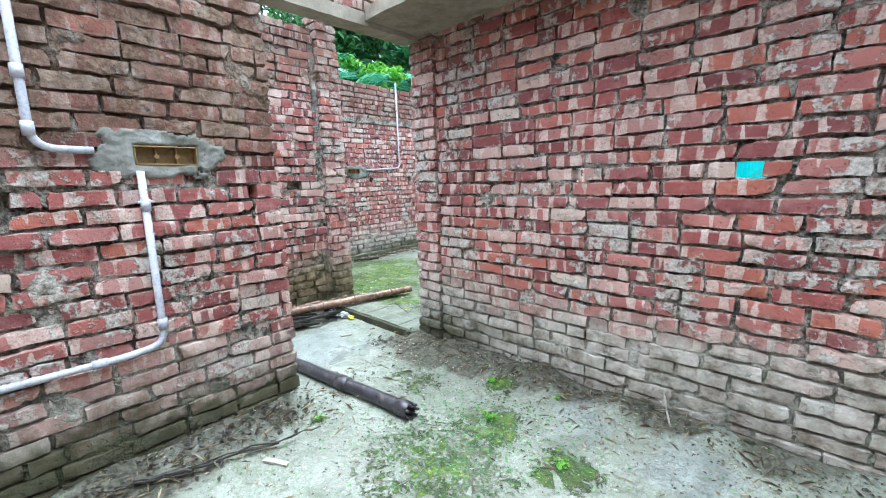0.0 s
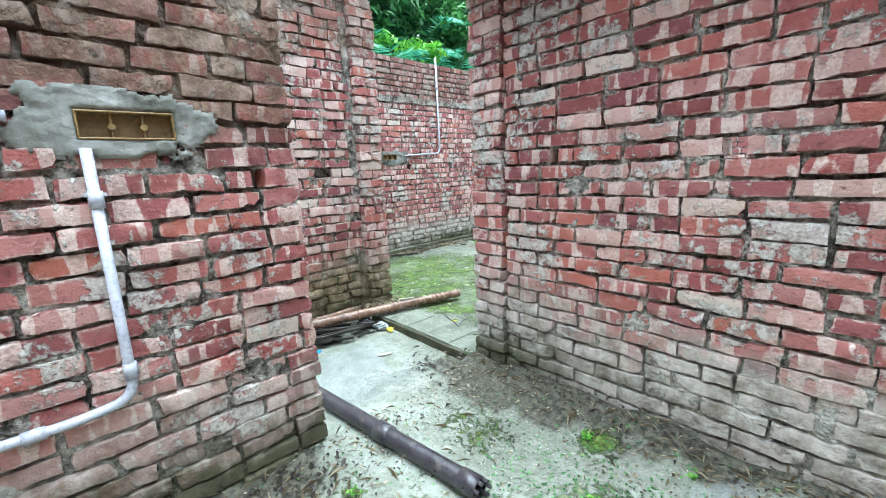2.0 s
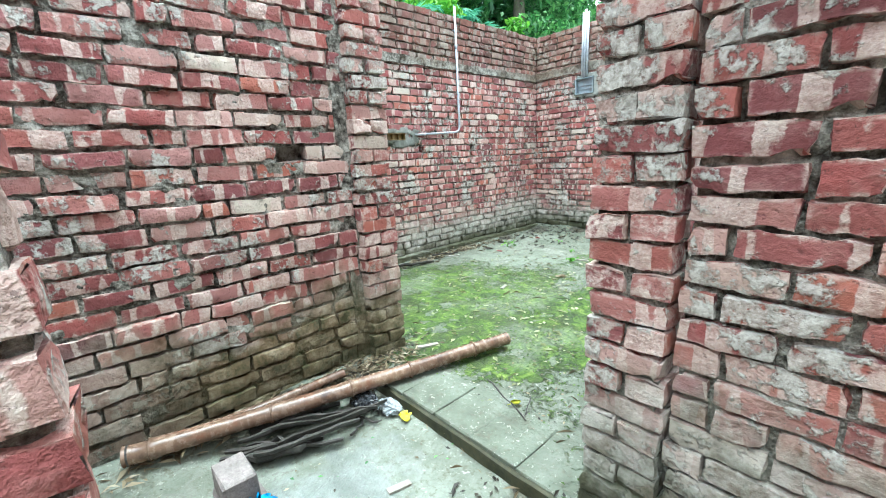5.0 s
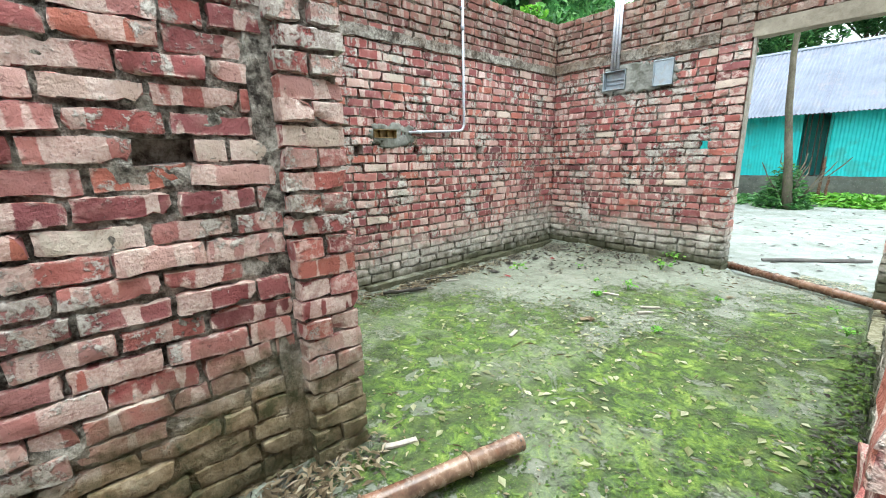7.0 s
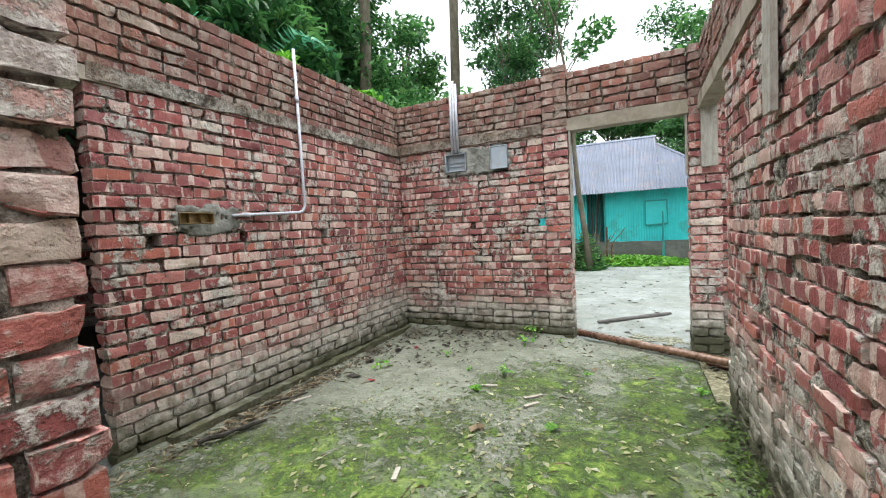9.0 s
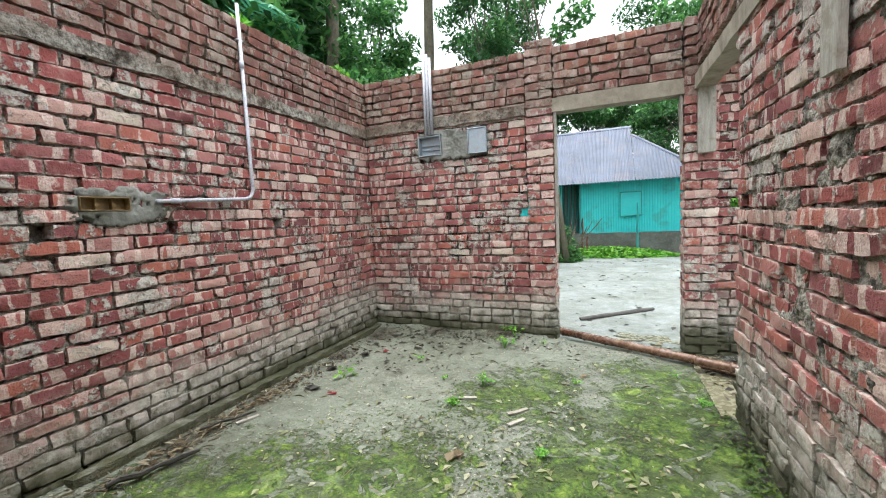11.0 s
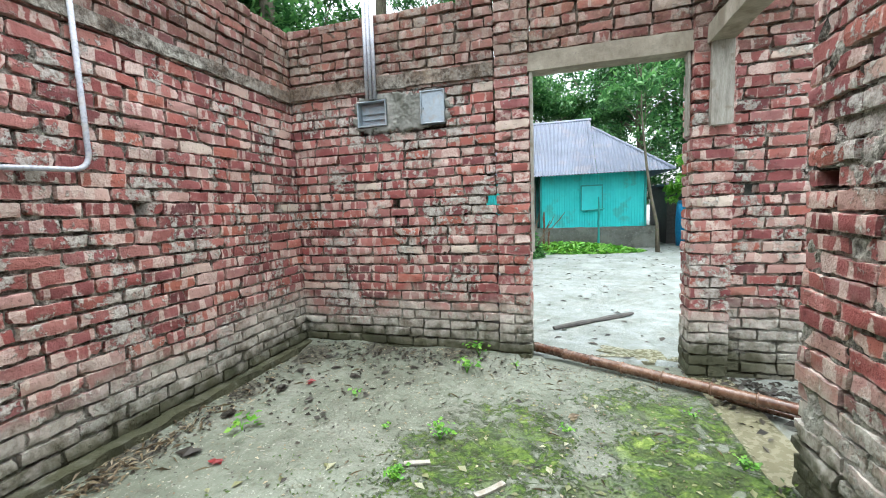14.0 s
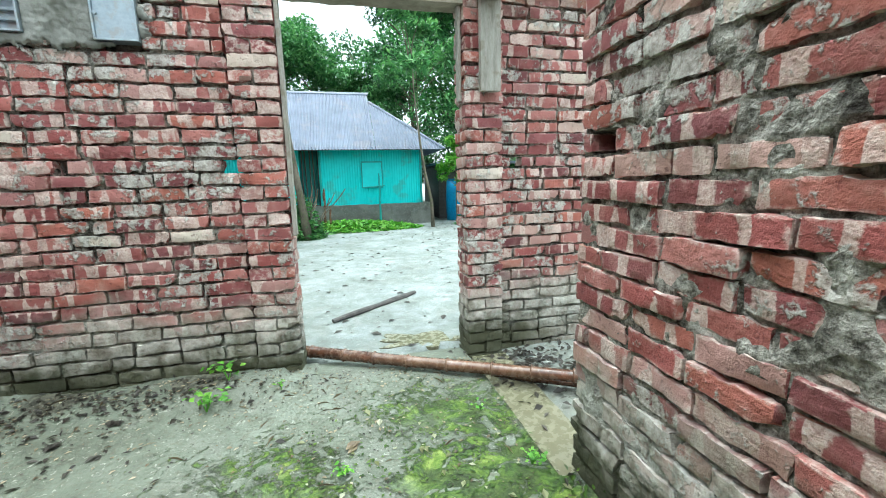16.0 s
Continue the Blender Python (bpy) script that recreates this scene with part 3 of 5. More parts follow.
Wall("wall_a_right", "x", 2.33 + HALF, -1.775, 2.2, k1=31, holes=[(0.174, H, 0.105, True), (-0.64, H, 0.075, True), (-1.444, H, 0.05, False)], near=-0.6, seed=2, outside=1, dz=-0.02, fat=0.4,
     label="long half-brick wall with putlog holes, grey silt on its lower courses")
Wall("wall_over_doorway", "y", -1.95 - HALF, 1.13, 2.32, k0=31, k1=33, seed=3, label="brickwork above a concrete lintel")
Pier("pier_jamb", -2.035, -1.785, 2.305, 2.57, seed=1, ragged=0.004)
Wall("wall_c_left", "y", -3.55 - HALF, -1.6, 2.372, holes=[(2.05, H, 0.16, False)], near=1.8, seed=4, outside=-1, dz=-0.05, fat=0.9,
     label="half-brick wall with pale mortar smears and a damp mossy foot")
Pier("pier_c", -3.735, -3.485, 2.385, 2.635, k1=TOP + 1, seed=2, label="brick pier with crumbling toothed edge", ragged=0.005)
Wall("wall_b_south", "x", 2.505, -5.33, -3.74, seed=5, whole=60)
Wall("wall_b_left", "y", -5.34 - HALF, 3.44, 6.915, holes=[(3.74, H, 0.085, False), (4.40, H, 0.07, False), (5.31, H, 0.07, False), (6.506, H, 0.08, False), (4.03, 18, 0.256, False), (4.03, 19, 0.256, False)],
     near=4.9, seed=6, outside=-1, label="open-topped half-brick wall with putlog holes and a rough mortar band")
Wall("wall_over_side_doorway", "y", -5.34 - HALF, 2.575, 3.44, k0=30, seed=7, label="brickwork above a rough lintel")
Wall("wall_b_back", "x", 6.79 + HALF, -5.335, -3.465, holes=[(-5.12, H, 0.06, False), (-4.335, H, 0.06, False), (-3.51, H, 0.075, True)] + [(-4.52, k, 0.275, False) for k in (25, 26, 27, 28)] + [(-3.972, k, 0.21, False) for k in (25, 26, 27, 28)], near=-4.2, seed=8, outside=1,
     label="half-brick wall with two metal boxes let into patched cement")
Pier("pier_door_left", -3.46, -3.19, 6.755, 7.01, k1=TOP + 1, seed=3)
Pier("pier_door_right", -2.08, -1.815, 6.745, 7.0, seed=4)
Wall("wall_over_front_door", "x", 6.79 + HALF, -3.185, -2.085, k0=31, seed=9, label="brickwork above the front door's lintel")
Wall("wall_stub", "x", 6.94, -1.81, -0.95, holes=[(-1.66, H, 0.085, True)], seed=10, label="short half-brick wall beside the door pier")
Wall("wall_b_right", "y", -1.99 + HALF, 2.575, 5.56, holes=[(5.43, H, 0.115, False)], near=4.6, seed=11, outside=1, skip=[(30, 31)], fat=0.5, flush=0.009,
     label="half-brick wall with broad mortar joints and a concrete band above")
Wall("wall_over_side_gap", "y", -1.99 + HALF, 5.56, 6.74, k0=32, seed=12, label="brickwork above a concrete lintel")
Wall("wall_left_room", "y", -7.4, 1.9, 5.6, holes=(), k0=9, k1=20, seed=13, whole=40, label="brick wall of a dim room behind a doorway")
Wall("wall_left_room_top", "y", -7.4, 1.9, 5.6, k0=27, k1=32, seed=14, whole=20, label="brickwork above a dark opening")


def bar(name, label, material, x0, x1, y0, y1, z0, z1, seed=0, step=0.07, amount=0.007, kind="structure", category="lintel"):
    ob = part(name, rough_bar(bmesh.new(), x0, x1, y0, y1, z0, z1, step, amount, seed), material, None)
    return tagged(ob, label, category, kind=kind)


bar("lintel_1", "rough cast concrete lintel over an inner doorway", CONCRETE, -2.085, -1.94, 1.0, 2.32, 2.345, 2.43, 1)
bar("lintel_2", "pale concrete lintel over the front door", CONCRETE, -3.44, -1.83, 6.775, 6.93, 2.295, 2.43, 2)
bar("lintel_3", "brown concrete band and lintel along the wall", CONCRETE, -2.003, -1.86, 2.65, 6.735, 2.31, 2.43, 3)
bar("lintel_4", "rough concrete lintel over a side doorway", CONCRETE, -5.47, -5.335, 2.5, 3.7, 2.27, 2.35, 4)
bar("band_back", "rough mortar band along the wall", MORTAR, -5.335, -3.47, 6.775, 6.80, 2.30, 2.405, 5, 0.05, 0.010, category="mortar band")
bar("band_left", "rough mortar band along the wall", MORTAR, -5.35, -5.328, 3.46, 6.76, 2.285, 2.375, 6, 0.05, 0.014, category="mortar band")
bar("loft_slab", "cast concrete shelf slab standing out from the wall", CONCRETE, -1.93, 2.15, 1.82, 2.335, 2.375, 2.455, 7, 0.12, 0.006, category="slab")
# Two unseen closing walls, made tall to cut the skylight in room A.
bar("wall_a_south", "unseen plain brick wall closing the room, raised to block skylight", SHADE_WALL, -3.55, 2.325, -1.73, -1.61, -0.2, 3.4, 8, 0.4, 0.004, category="wall")
bar("wall_a_east", "unseen plain brick wall closing the room, raised to block skylight", SHADE_WALL, 2.205, 2.325, -1.605, 2.33, -0.2, 3.4, 9, 0.4, 0.004, category="wall")
bar("wall_left_room_north", "plain wall closing a dim room", SHADE_WALL, -7.46, -5.47, 5.61, 5.73, -0.2, 2.6, 10, 0.4, 0.004, category="wall")
bar("wall_left_room_south", "plain wall closing a dim room", SHADE_WALL, -7.46, -5.47, 1.78, 1.89, -0.2, 2.6, 11, 0.4, 0.004, category="wall")
# Added backing in a dark colour, painting the darkness behind the openings.
bar("wall_left_room_back", "added wall, coloured dark to stand for the shade in the openings", DARK_WOOD_SHADE, -8.3, -8.2, 1.8, 5.7, -0.2, 2.6, 12, 0.4, 0.004, category="wall")
# Unseen slab, added only to shut daylight out of the left room.
bar("unseen_ceiling_left_room", "unseen concrete slab added to keep the room below dark", CONCRETE, -8.3, -5.475, 1.78, 5.73, 2.61, 2.7, 13, 0.4, 0.004, category="ceiling")
bar("ledge_left_room", "pale concrete ledge above a dark hollow", PLASTER, -7.5, -7.25, 1.9, 5.6, cz(9) - 0.07, cz(9) - 0.005, 14, 0.1, 0.004, category="ledge")

bar("band_pier", "upright strip of grey cement beside the pier", MORTAR, -3.61, -3.552, 2.315, 2.40, -0.05, 2.75, 16, 0.035, 0.018, category="cement strip")
bar("ledge_b_left", "low crumbling mortar ledge along the wall's foot", MORTAR, -5.335, -5.255, 3.70, 6.76, -0.05, 0.060, 15, 0.04, 0.016, category="ledge")


# ---- ground and floors ----
def grid(name, label, material, x0, x1, y0, y1, height, step, skirt=0.12, category="floor"):
    nx, ny = round((x1 - x0) / step), round((y1 - y0) / step)
    verts, faces = [], []
    for j in range(ny + 1):
        for i in range(nx + 1):
            x, y = x0 + (x1 - x0) * i / nx, y0 + (y1 - y0) * j / ny
            z = height(x, y)
            if skirt and (i in (0, nx) or j in (0, ny)):
                z -= skirt
            verts.append((x, y, z))
    for j in range(ny):
        for i in range(nx):
            a = j * (nx + 1) + i
            faces.append((a, a + 1, a + nx + 2, a + nx + 1))
    data = bpy.data.meshes.new(name)
    data.from_pydata(verts, [], faces)
    data.materials.append(material)
    data.shade_smooth()
    return tagged(new(name, data), label, category, kind="structure")


def ripple(x, y, a=0.010):
    p = Vector((x, y, 0.3))
    return noise.noise(p * 2.3) * a + noise.noise(p * 7.0) * a * 0.55 + noise.noise(p * 19.0) * a * 0.3


def bank(d, width, height):
    t = max(0.0, 1 - d / width)
    return height * t * t * (3 - 2 * t)


def floor_b_height(x, y):
    z = ripple(x, y) - 0.004
    wob = 1 + 0.6 * noise.noise(Vector((x * 3, y * 3, 5)))
    if y > 3.4:
        side = bank(x + 5.34, 0.16, 0.03) * wob
        back = bank(6.78 - y, 0.36, 0.06) * wob if x < -3.1 else 0.0
        z += max(side, back)
    z += bank(-2.0 - x, 0.14, 0.03) * wob if y < 5.5 else 0
    if x > -2.07 and y > 5.5:
        return -0.11
    if y > 6.5 and x > -3.3:
        z -= (y - 6.5) * 0.08
    return z


def floor_a_height(x, y):
    z = -0.066 + ripple(x, y, 0.009)
    wob = 1 + 0.7 * noise.noise(Vector((x * 3, y * 3, 9)))
    if x > -2.05:
        z += bank(2.33 - y, 0.38, 0.075) * wob
    if y < 1.15:
        z += bank(abs(x + 1.95), 0.25, 0.05) * wob
    z += bank(x + 3.55, 0.22, 0.06) * wob
    return z


grid("ground", "pale silty ground reaching to the horizon", MUD_YARD, -320, 320, -320, 320, lambda x, y: -0.115, 20.0, 0, "ground")
grid("yard", "bare pale grey yard of dried silt", MUD_YARD, -14, 10, 6.96, 26, lambda x, y: -0.05 + ripple(x, y, 0.012) - max(0, y - 9) * 0.004, 0.10, 0.2, "yard")
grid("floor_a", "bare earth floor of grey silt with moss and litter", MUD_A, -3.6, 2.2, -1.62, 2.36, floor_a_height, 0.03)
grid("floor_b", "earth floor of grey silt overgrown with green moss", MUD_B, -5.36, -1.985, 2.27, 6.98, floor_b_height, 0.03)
grid("floor_left_room", "dim earth floor", MUD_YARD, -8.2, -5.33, 1.9, 5.6, lambda x, y: -0.03 + ripple(x, y), 0.1)
grid("side_ground", "wet trodden earth beside the wall", MUD_SIDE, -2.04, 3.0, 2.46, 6.99, lambda x, y: -0.062 + ripple(x, y, 0.012), 0.06)


# ---- things in the rooms ----
def patch(name, label, axis, c, out, u0, u1, z0, z1, hole=None, thick=0.016, seed=0, material=None):
    """A trowelled cement patch on a wall: an uneven sheet with a ragged edge, left open round a box."""
    step = 0.008
    nu, nz = round((u1 - u0) / step), round((z1 - z0) / step)
    bm, made = bmesh.new(), {}

    def inside(i, j):
        u, z = u0 + (i + 0.5) * step, z0 + (j + 0.5) * step
        if any(h[0] < u < h[1] and h[2] < z < h[3] for h in hole or ()):
            return False
        a, b = (2 * u - u0 - u1) / (u1 - u0), (2 * z - z0 - z1) / (z1 - z0)
        return abs(a) ** 3 + abs(b) ** 3 < 0.78 + 0.85 * noise.noise(Vector((u * 7, z * 11, seed))) + 0.32 * noise.noise(Vector((u * 22, z * 26, seed))) + 0.25 * noise.noise(Vector((u * 70, z * 70, seed)))

    def vert(i, j, k):
        if (i, j, k) not in made:
            u, z = u0 + i * step, z0 + j * step
            edge = not all(inside(i + a, j + b) for a in (0, -1) for b in (0, -1))
            w = out * ((0.002 if edge else thick * (0.8 + 0.5 * noise.noise(Vector((u * 14, z * 14, seed)))) + 0.006 * noise.noise(Vector((u * 45, z * 45, seed)))) if k else -0.012)
            u, z = u + 0.005 * noise.noise(Vector((u * 90, z * 90, 1))), z + 0.005 * noise.noise(Vector((u * 90, z * 90, 5)))
            made[i, j, k] = bm.verts.new((u, c + w, z) if axis == "x" else (c + w, u, z))
        return made[i, j, k]

    for i in range(nu):
        for j in range(nz):
            if inside(i, j):
                bm.faces.new([vert(i, j, 1), vert(i + 1, j, 1), vert(i + 1, j + 1, 1), vert(i, j + 1, 1)])
                bm.faces.new([vert(i, j, 0), vert(i, j + 1, 0), vert(i + 1, j + 1, 0), vert(i + 1, j, 0)])
    bmesh.ops.recalc_face_normals(bm, faces=bm.faces)
    return tagged(part(name, bm, material or PLASTER, None, smooth=True), label, "cement patch")


def on_wall(axis, c, out):
    """Maps along-wall, off-wall and height to the world."""
    return (lambda u, w, z: (u, c + out * w, z)) if axis == "x" else (lambda u, w, z: (c + out * w, u, z))


def wall_box(bm, at, u0, u1, w0, w1, z0, z1, bevel=0.002):
    a, b = at(u0, w0, z0), at(u1, w1, z1)
    return box(bm, min(a[0], b[0]), max(a[0], b[0]), min(a[1], b[1]), max(a[1], b[1]), z0, z1, bevel)


def switch_box(axis, c, out, u0, u1, z0, z1, label):
    at = on_wall(axis, c, out)
    root = thing("switch_box", label, "switch box", at((u0 + u1) / 2, 0, z0), "switch boxes")
    deep, t = 0.045, 0.006
    part("back_plate", wall_box(bmesh.new(), at, u0, u1, -deep, -deep + t, z0, z1), BROWN_BOX, root)
    for a, b, d, e in ((u0, u1, z0, z0 + t), (u0, u1, z1 - t, z1), (u0, u0 + t, z0 + t, z1 - t), (u1 - t, u1, z0 + t, z1 - t)):
        part("side", wall_box(bmesh.new(), at, a, b, -deep + t, 0.018, d, e), BROWN_BOX, root)
    for f in (0.34, 0.67):
        u = u0 + (u1 - u0) * f
        part("rib", wall_box(bmesh.new(), at, u - 0.004, u + 0.004, -deep + t, -0.006, z0 + t, z1 - t), BROWN_BOX, root)
        knob = bmesh.new()
        sweep(knob, [at(u, -0.006, (z0 + z1) / 2 - 0.004), at(u, 0.004, (z0 + z1) / 2 - 0.004)], 0.011, 8)
        part("screw_boss", knob, BROWN_BOX, root)
    return root


def conduit(label, axis, c, out, path, r, clips=(), sockets=(), w=0.020):
    at = on_wall(axis, c, out)
    pts = rounded([at(u, w, z) for u, z in path], 0.09)
    root = thing("conduit", label, "pipe", pts[-1], "white plastic conduits")
    part("pipe", sweep(bmesh.new(), pts, r, 12), PVC, root, smooth=True)
    for u, z, along in sockets:
        d = (0.028, 0) if along else (0, 0.028)
        part("socket", sweep(bmesh.new(), [at(u - d[0], w, z - d[1]), at(u + d[0], w, z + d[1])], r + 0.005, 12), PVC, root, smooth=True)
    for u, z in clips:
        part("clip", wall_box(bmesh.new(), at, u - r - 0.014, u + r + 0.014, -0.004, w + r * 0.6, z - 0.006, z + 0.006), PVC, root)
    return root


patch("cement_patch", "grey cement trowelled round a switch box", "y", -1.95, 1, 0.27, 0.85, 1.345, 1.575, [(0.444, 0.704, 1.413, 1.502)], seed=1)
switch_box("y", -1.95, 1, 0.444, 0.704, 1.413, 1.502, "brown plastic switch box let into the wall, lidless")
conduit("white plastic conduit coming down the wall to a switch box", "y", -1.95, 1, [(0.125, 2.86), (0.108, 1.478), (0.30, 1.474)], 0.0165, [(0.122, 2.3)], [(0.11, 1.77, False), (0.109, 1.555, False)])
conduit("white plastic conduit bending under a switch box", "y", -1.95, 1, [(0.455, 1.385), (0.448, 0.535), (0.30, 0.515), (-0.9, 0.53)], 0.0165, [(0.455, 1.24)], [(0.455, 1.225, False), (0.45, 0.635, False), (0.19, 0.516, True)])
patch("cement_patch", "grey cement trowelled round a switch box", "y", -5.34, 1, 3.84, 4.37, 1.345, 1.585, [(3.903, 4.152, 1.439, 1.517)], seed=2)
switch_box("y", -5.34, 1, 3.903, 4.152, 1.439, 1.517, "brown plastic switch box, lidless, beside a conduit's end")
conduit("thin white conduit rising above the wall's top", "y", -5.34, 1, [(4.30, 1.497), (5.05, 1.533), (5.04, 3.02)], 0.0135, [(5.042, 2.75)], [(5.041, 2.565, False), (4.42, 1.503, True)])
patch("cement_patch", "broad grey cement patch round two metal boxes", "x", 6.79, -1, -4.72, -3.80, 1.92, 2.285, [(-4.655, -4.385, 2.0, 2.215), (-4.075, -3.868, 1.978, 2.245)], 0.018, 3)


def meter_box(u0, u1, z0, z1, lid, label):
    at = on_wall("x", 6.79, -1)
    root = thing("junction_box", label, "metal box", at((u0 + u1) / 2, 0, z0), "metal boxes on the wall")
    t = 0.010
    part("back_plate", wall_box(bmesh.new(), at, u0, u1, -0.05, -0.045, z0, z1), STEEL, root)
    for a, b, d, e in ((u0, u1, z0, z0 + t), (u0, u1, z1 - t, z1), (u0, u0 + t, z0 + t, z1 - t), (u1 - t, u1, z0 + t, z1 - t)):
        part("rim", wall_box(bmesh.new(), at, a, b, -0.045, 0.028, d, e), STEEL, root)
    if lid:
        cover = part("cover", wall_box(bmesh.new(), at, u0 + t, u1 - t, 0.012, 0.016, z0 + t, z1 - t), STEEL, root, "smooth blue-grey cover plate")
        part("screw", sweep(bmesh.new(), [at(u0 + 0.02, 0.015, (z0 + z1) / 2), at(u0 + 0.02, 0.026, (z0 + z1) / 2)], 0.010, 8), STEEL, cover)
    else:
        for f in (0.3, 0.52):
            part("rail", wall_box(bmesh.new(), at, u0 + 0.03, u1 - 0.03, -0.044, -0.02, z0 + (z1 - z0) * f, z0 + (z1 - z0) * f + 0.016), STEEL, root)
    return root


meter_box(-4.655, -4.385, 2.0, 2.215, False, "open galvanised junction box under three conduits")
meter_box(-4.075, -3.868, 1.978, 2.245, True, "covered blue-grey metal box set in cement")
for dx, top in ((-0.037, 3.05), (0.0, 3.08), (0.037, 3.04)):
    conduit("upright white conduit of a bundle of three", "x", 6.79, -1, [(-4.515 + dx, 2.225), (-4.508 + dx * 0.9, top)], 0.0165, w=0.030)


def plank(label, x0, x1, y0, y1, z0, z1, seed):
    bm = rough_bar(bmesh.new(), x0, x1, y0, y1, z0, z1, 0.03, 0.003, seed)
    return tagged(part("plank", bm, PALE_WOOD, None), label, "plank", "planks")


plank("grey weathered plank hanging below a concrete lintel", -1.985, -1.855, 6.69, 6.735, 1.765, 2.31, 1)
plank("grey weathered plank fixed upright to the wall", -2.03, -2.004, 4.345, 4.455, 1.73, 2.5, 2)
plank("thin grey batten on the door pier", -2.10, -2.083, 6.80, 6.86, 1.72, 2.294, 3)
plank("long thin grey batten on the door pier", -3.187, -3.165, 6.79, 6.87, 0.9, 2.294, 4)


def bamboo(label, a, b, r, joint=0.26, seed=0, hollow=True, bend=0.02, material=None):
    rng = random.Random(seed)
    a, b = Vector(a), Vector(b)
    n = max(2, round((b - a).length / joint))
    root = thing("bamboo_pole", label, "bamboo pole", a, "bamboo poles")
    spot = lambda f: a.lerp(b, f) + Vector((0, 0, math.sin(f * math.pi) * bend * 0.3)) + (b - a).cross(Vector((0, 0, 1))).normalized() * math.sin(f * math.pi * 1.2) * bend
    pts, radii = [], []
    cuts = [0.0] + [(i + rng.uniform(0.2, 0.5)) / n for i in range(n)] + [1.0]
    for f, g in zip(cuts, cuts[1:]):
        for k, swell in ((0.0, 1.0), (0.06, 0.93), (0.5, 0.9), (0.94, 0.93)):
            pts.append(spot(f + (g - f) * k))
            radii.append(r * swell * (1 - 0.12 * (f + (g - f) * k)))
    pts.append(spot(1.0))
    radii.append(r * 0.86)
    culm = part("culm", sweep(bmesh.new(), pts, radii, 14, not hollow), material or BAMBOO, root, smooth=True)
    for f in cuts[1:-1]:
        p, way = spot(f), (b - a).normalized() * 0.007
        part("node", sweep(bmesh.new(), [p - way, p - way * 0.3, p + way * 0.3, p + way], [r * 0.9, r * 1.06, r * 1.06, r * 0.9], 14), material or BAMBOO, culm, "pale ring at a joint", True)
    if hollow:
        for e, way in ((0.0, 1), (1.0, -1)):
            p, w = spot(e), (b - a).normalized() * way
            rr = r * (1.0 if e == 0 else 0.86)
            # A dark disc paints the shade inside the hollow end.
            part("cut_end", sweep(bmesh.new(), [p + w * 0.012, p + w * 0.02], rr * 0.97, 12), DARK_WOOD_SHADE, root, "dark disc standing for the shade inside the cut end")
    return root


bamboo("thick brown bamboo pole lying across a brick threshold", (-3.475, 1.12, 0.045), (-2.955, 3.06, 0.058), 0.047, 0.42, 1, material=BAMBOO_TAN)
bamboo("thin dark bamboo stick under a thicker pole", (-3.33, 2.05, 0.0), (-3.03, 2.98, 0.030), 0.022, 0.33, 2, material=BAMBOO_TAN)
bamboo("short split bamboo piece against the wall's foot", (-3.47, 1.35, 0.02), (-3.39, 2.12, 0.04), 0.030, 0.36, 3, material=BAMBOO_TAN)
bamboo("long red-brown bamboo pole lying across the front doorway", (-3.42, 7.20, 0.02), (-1.50, 6.06, 0.055), 0.044, 0.24, 4)
bamboo("thin bamboo lying half hidden behind the longer pole", (-2.0, 6.44, -0.02), (-1.40, 6.08, -0.03), 0.020, 0.3, 5)


def black_pipe():
    a, b = Vector((-2.75, 1.25, -0.022)), Vector((-1.20, 1.425, -0.018))
    way = (b - a).normalized()
    root = thing("drain_pipe", "black plastic drain pipe with sockets, lying on the floor", "pipe", a)
    part("pipe", sweep(bmesh.new(), [a, b - way * 0.05], 0.043, 20, False), BLACK_PIPE, root, smooth=True)
    part("pipe_wall", sweep(bmesh.new(), [b - way * 0.06, b - way * 0.2], 0.036, 20, True), BLACK_PIPE, root, smooth=True)
    for f in (0.62, 0.965):
        c = a.lerp(b, f)
        part("socket", sweep(bmesh.new(), [c - way * 0.05, c - way * 0.046, c + way * 0.046, c + way * 0.05], [0.044, 0.050, 0.050, 0.0445], 20, False), BLACK_PIPE, root, "thicker socket", True)
    for k in range(7):
        ang = k * 0.9
        off = Vector((0, math.cos(ang), math.sin(ang))) * 0.040
        part("notch", sweep(bmesh.new(), [b + off - way * 0.03, b + off + way * 0.018], 0.009, 6), BLACK_PIPE, root, "ragged tongue at the cut end")


black_pipe()


def stick(name, label, a, b, r, seed, material=DARK_WOOD_SHADE, group="", crook=0.02, flat=0.6, category="stick"):
    rng = random.Random(seed)
    a, b = Vector(a), Vector(b)
    pts = [a.lerp(b, i / 6) + Vector((rng.uniform(-1, 1), rng.uniform(-1, 1), rng.uniform(-0.3, 0.3))) * crook * (0 < i < 6) for i in range(7)]
    radii = [r * rng.uniform(0.75, 1.1) for _ in pts]
    radii[-1] *= 0.6
    return tagged(part(name, sweep(bmesh.new(), pts, radii, 7, True, flat), material, None), label, category, group)


rng = random.Random(21)
for i in range(10):
    x, y = -3.38 + rng.uniform(-0.04, 0.26), 1.50 + rng.uniform(-0.08, 0.16)
    ang = radians(rng.uniform(44, 88))
    n = rng.uniform(0.30, 0.62)
    z = -0.036 + 0.016 * (i // 3)
    stick("charred_stick", "wet blackened piece of wood in a pile on the floor", (x, y, z), (x + math.cos(ang) * n * 0.75, y + math.sin(ang) * n, z + rng.uniform(-0.012, 0.03)), rng.uniform(0.022, 0.044), i, group="pile of charred sticks", flat=rng.uniform(0.3, 0.6))
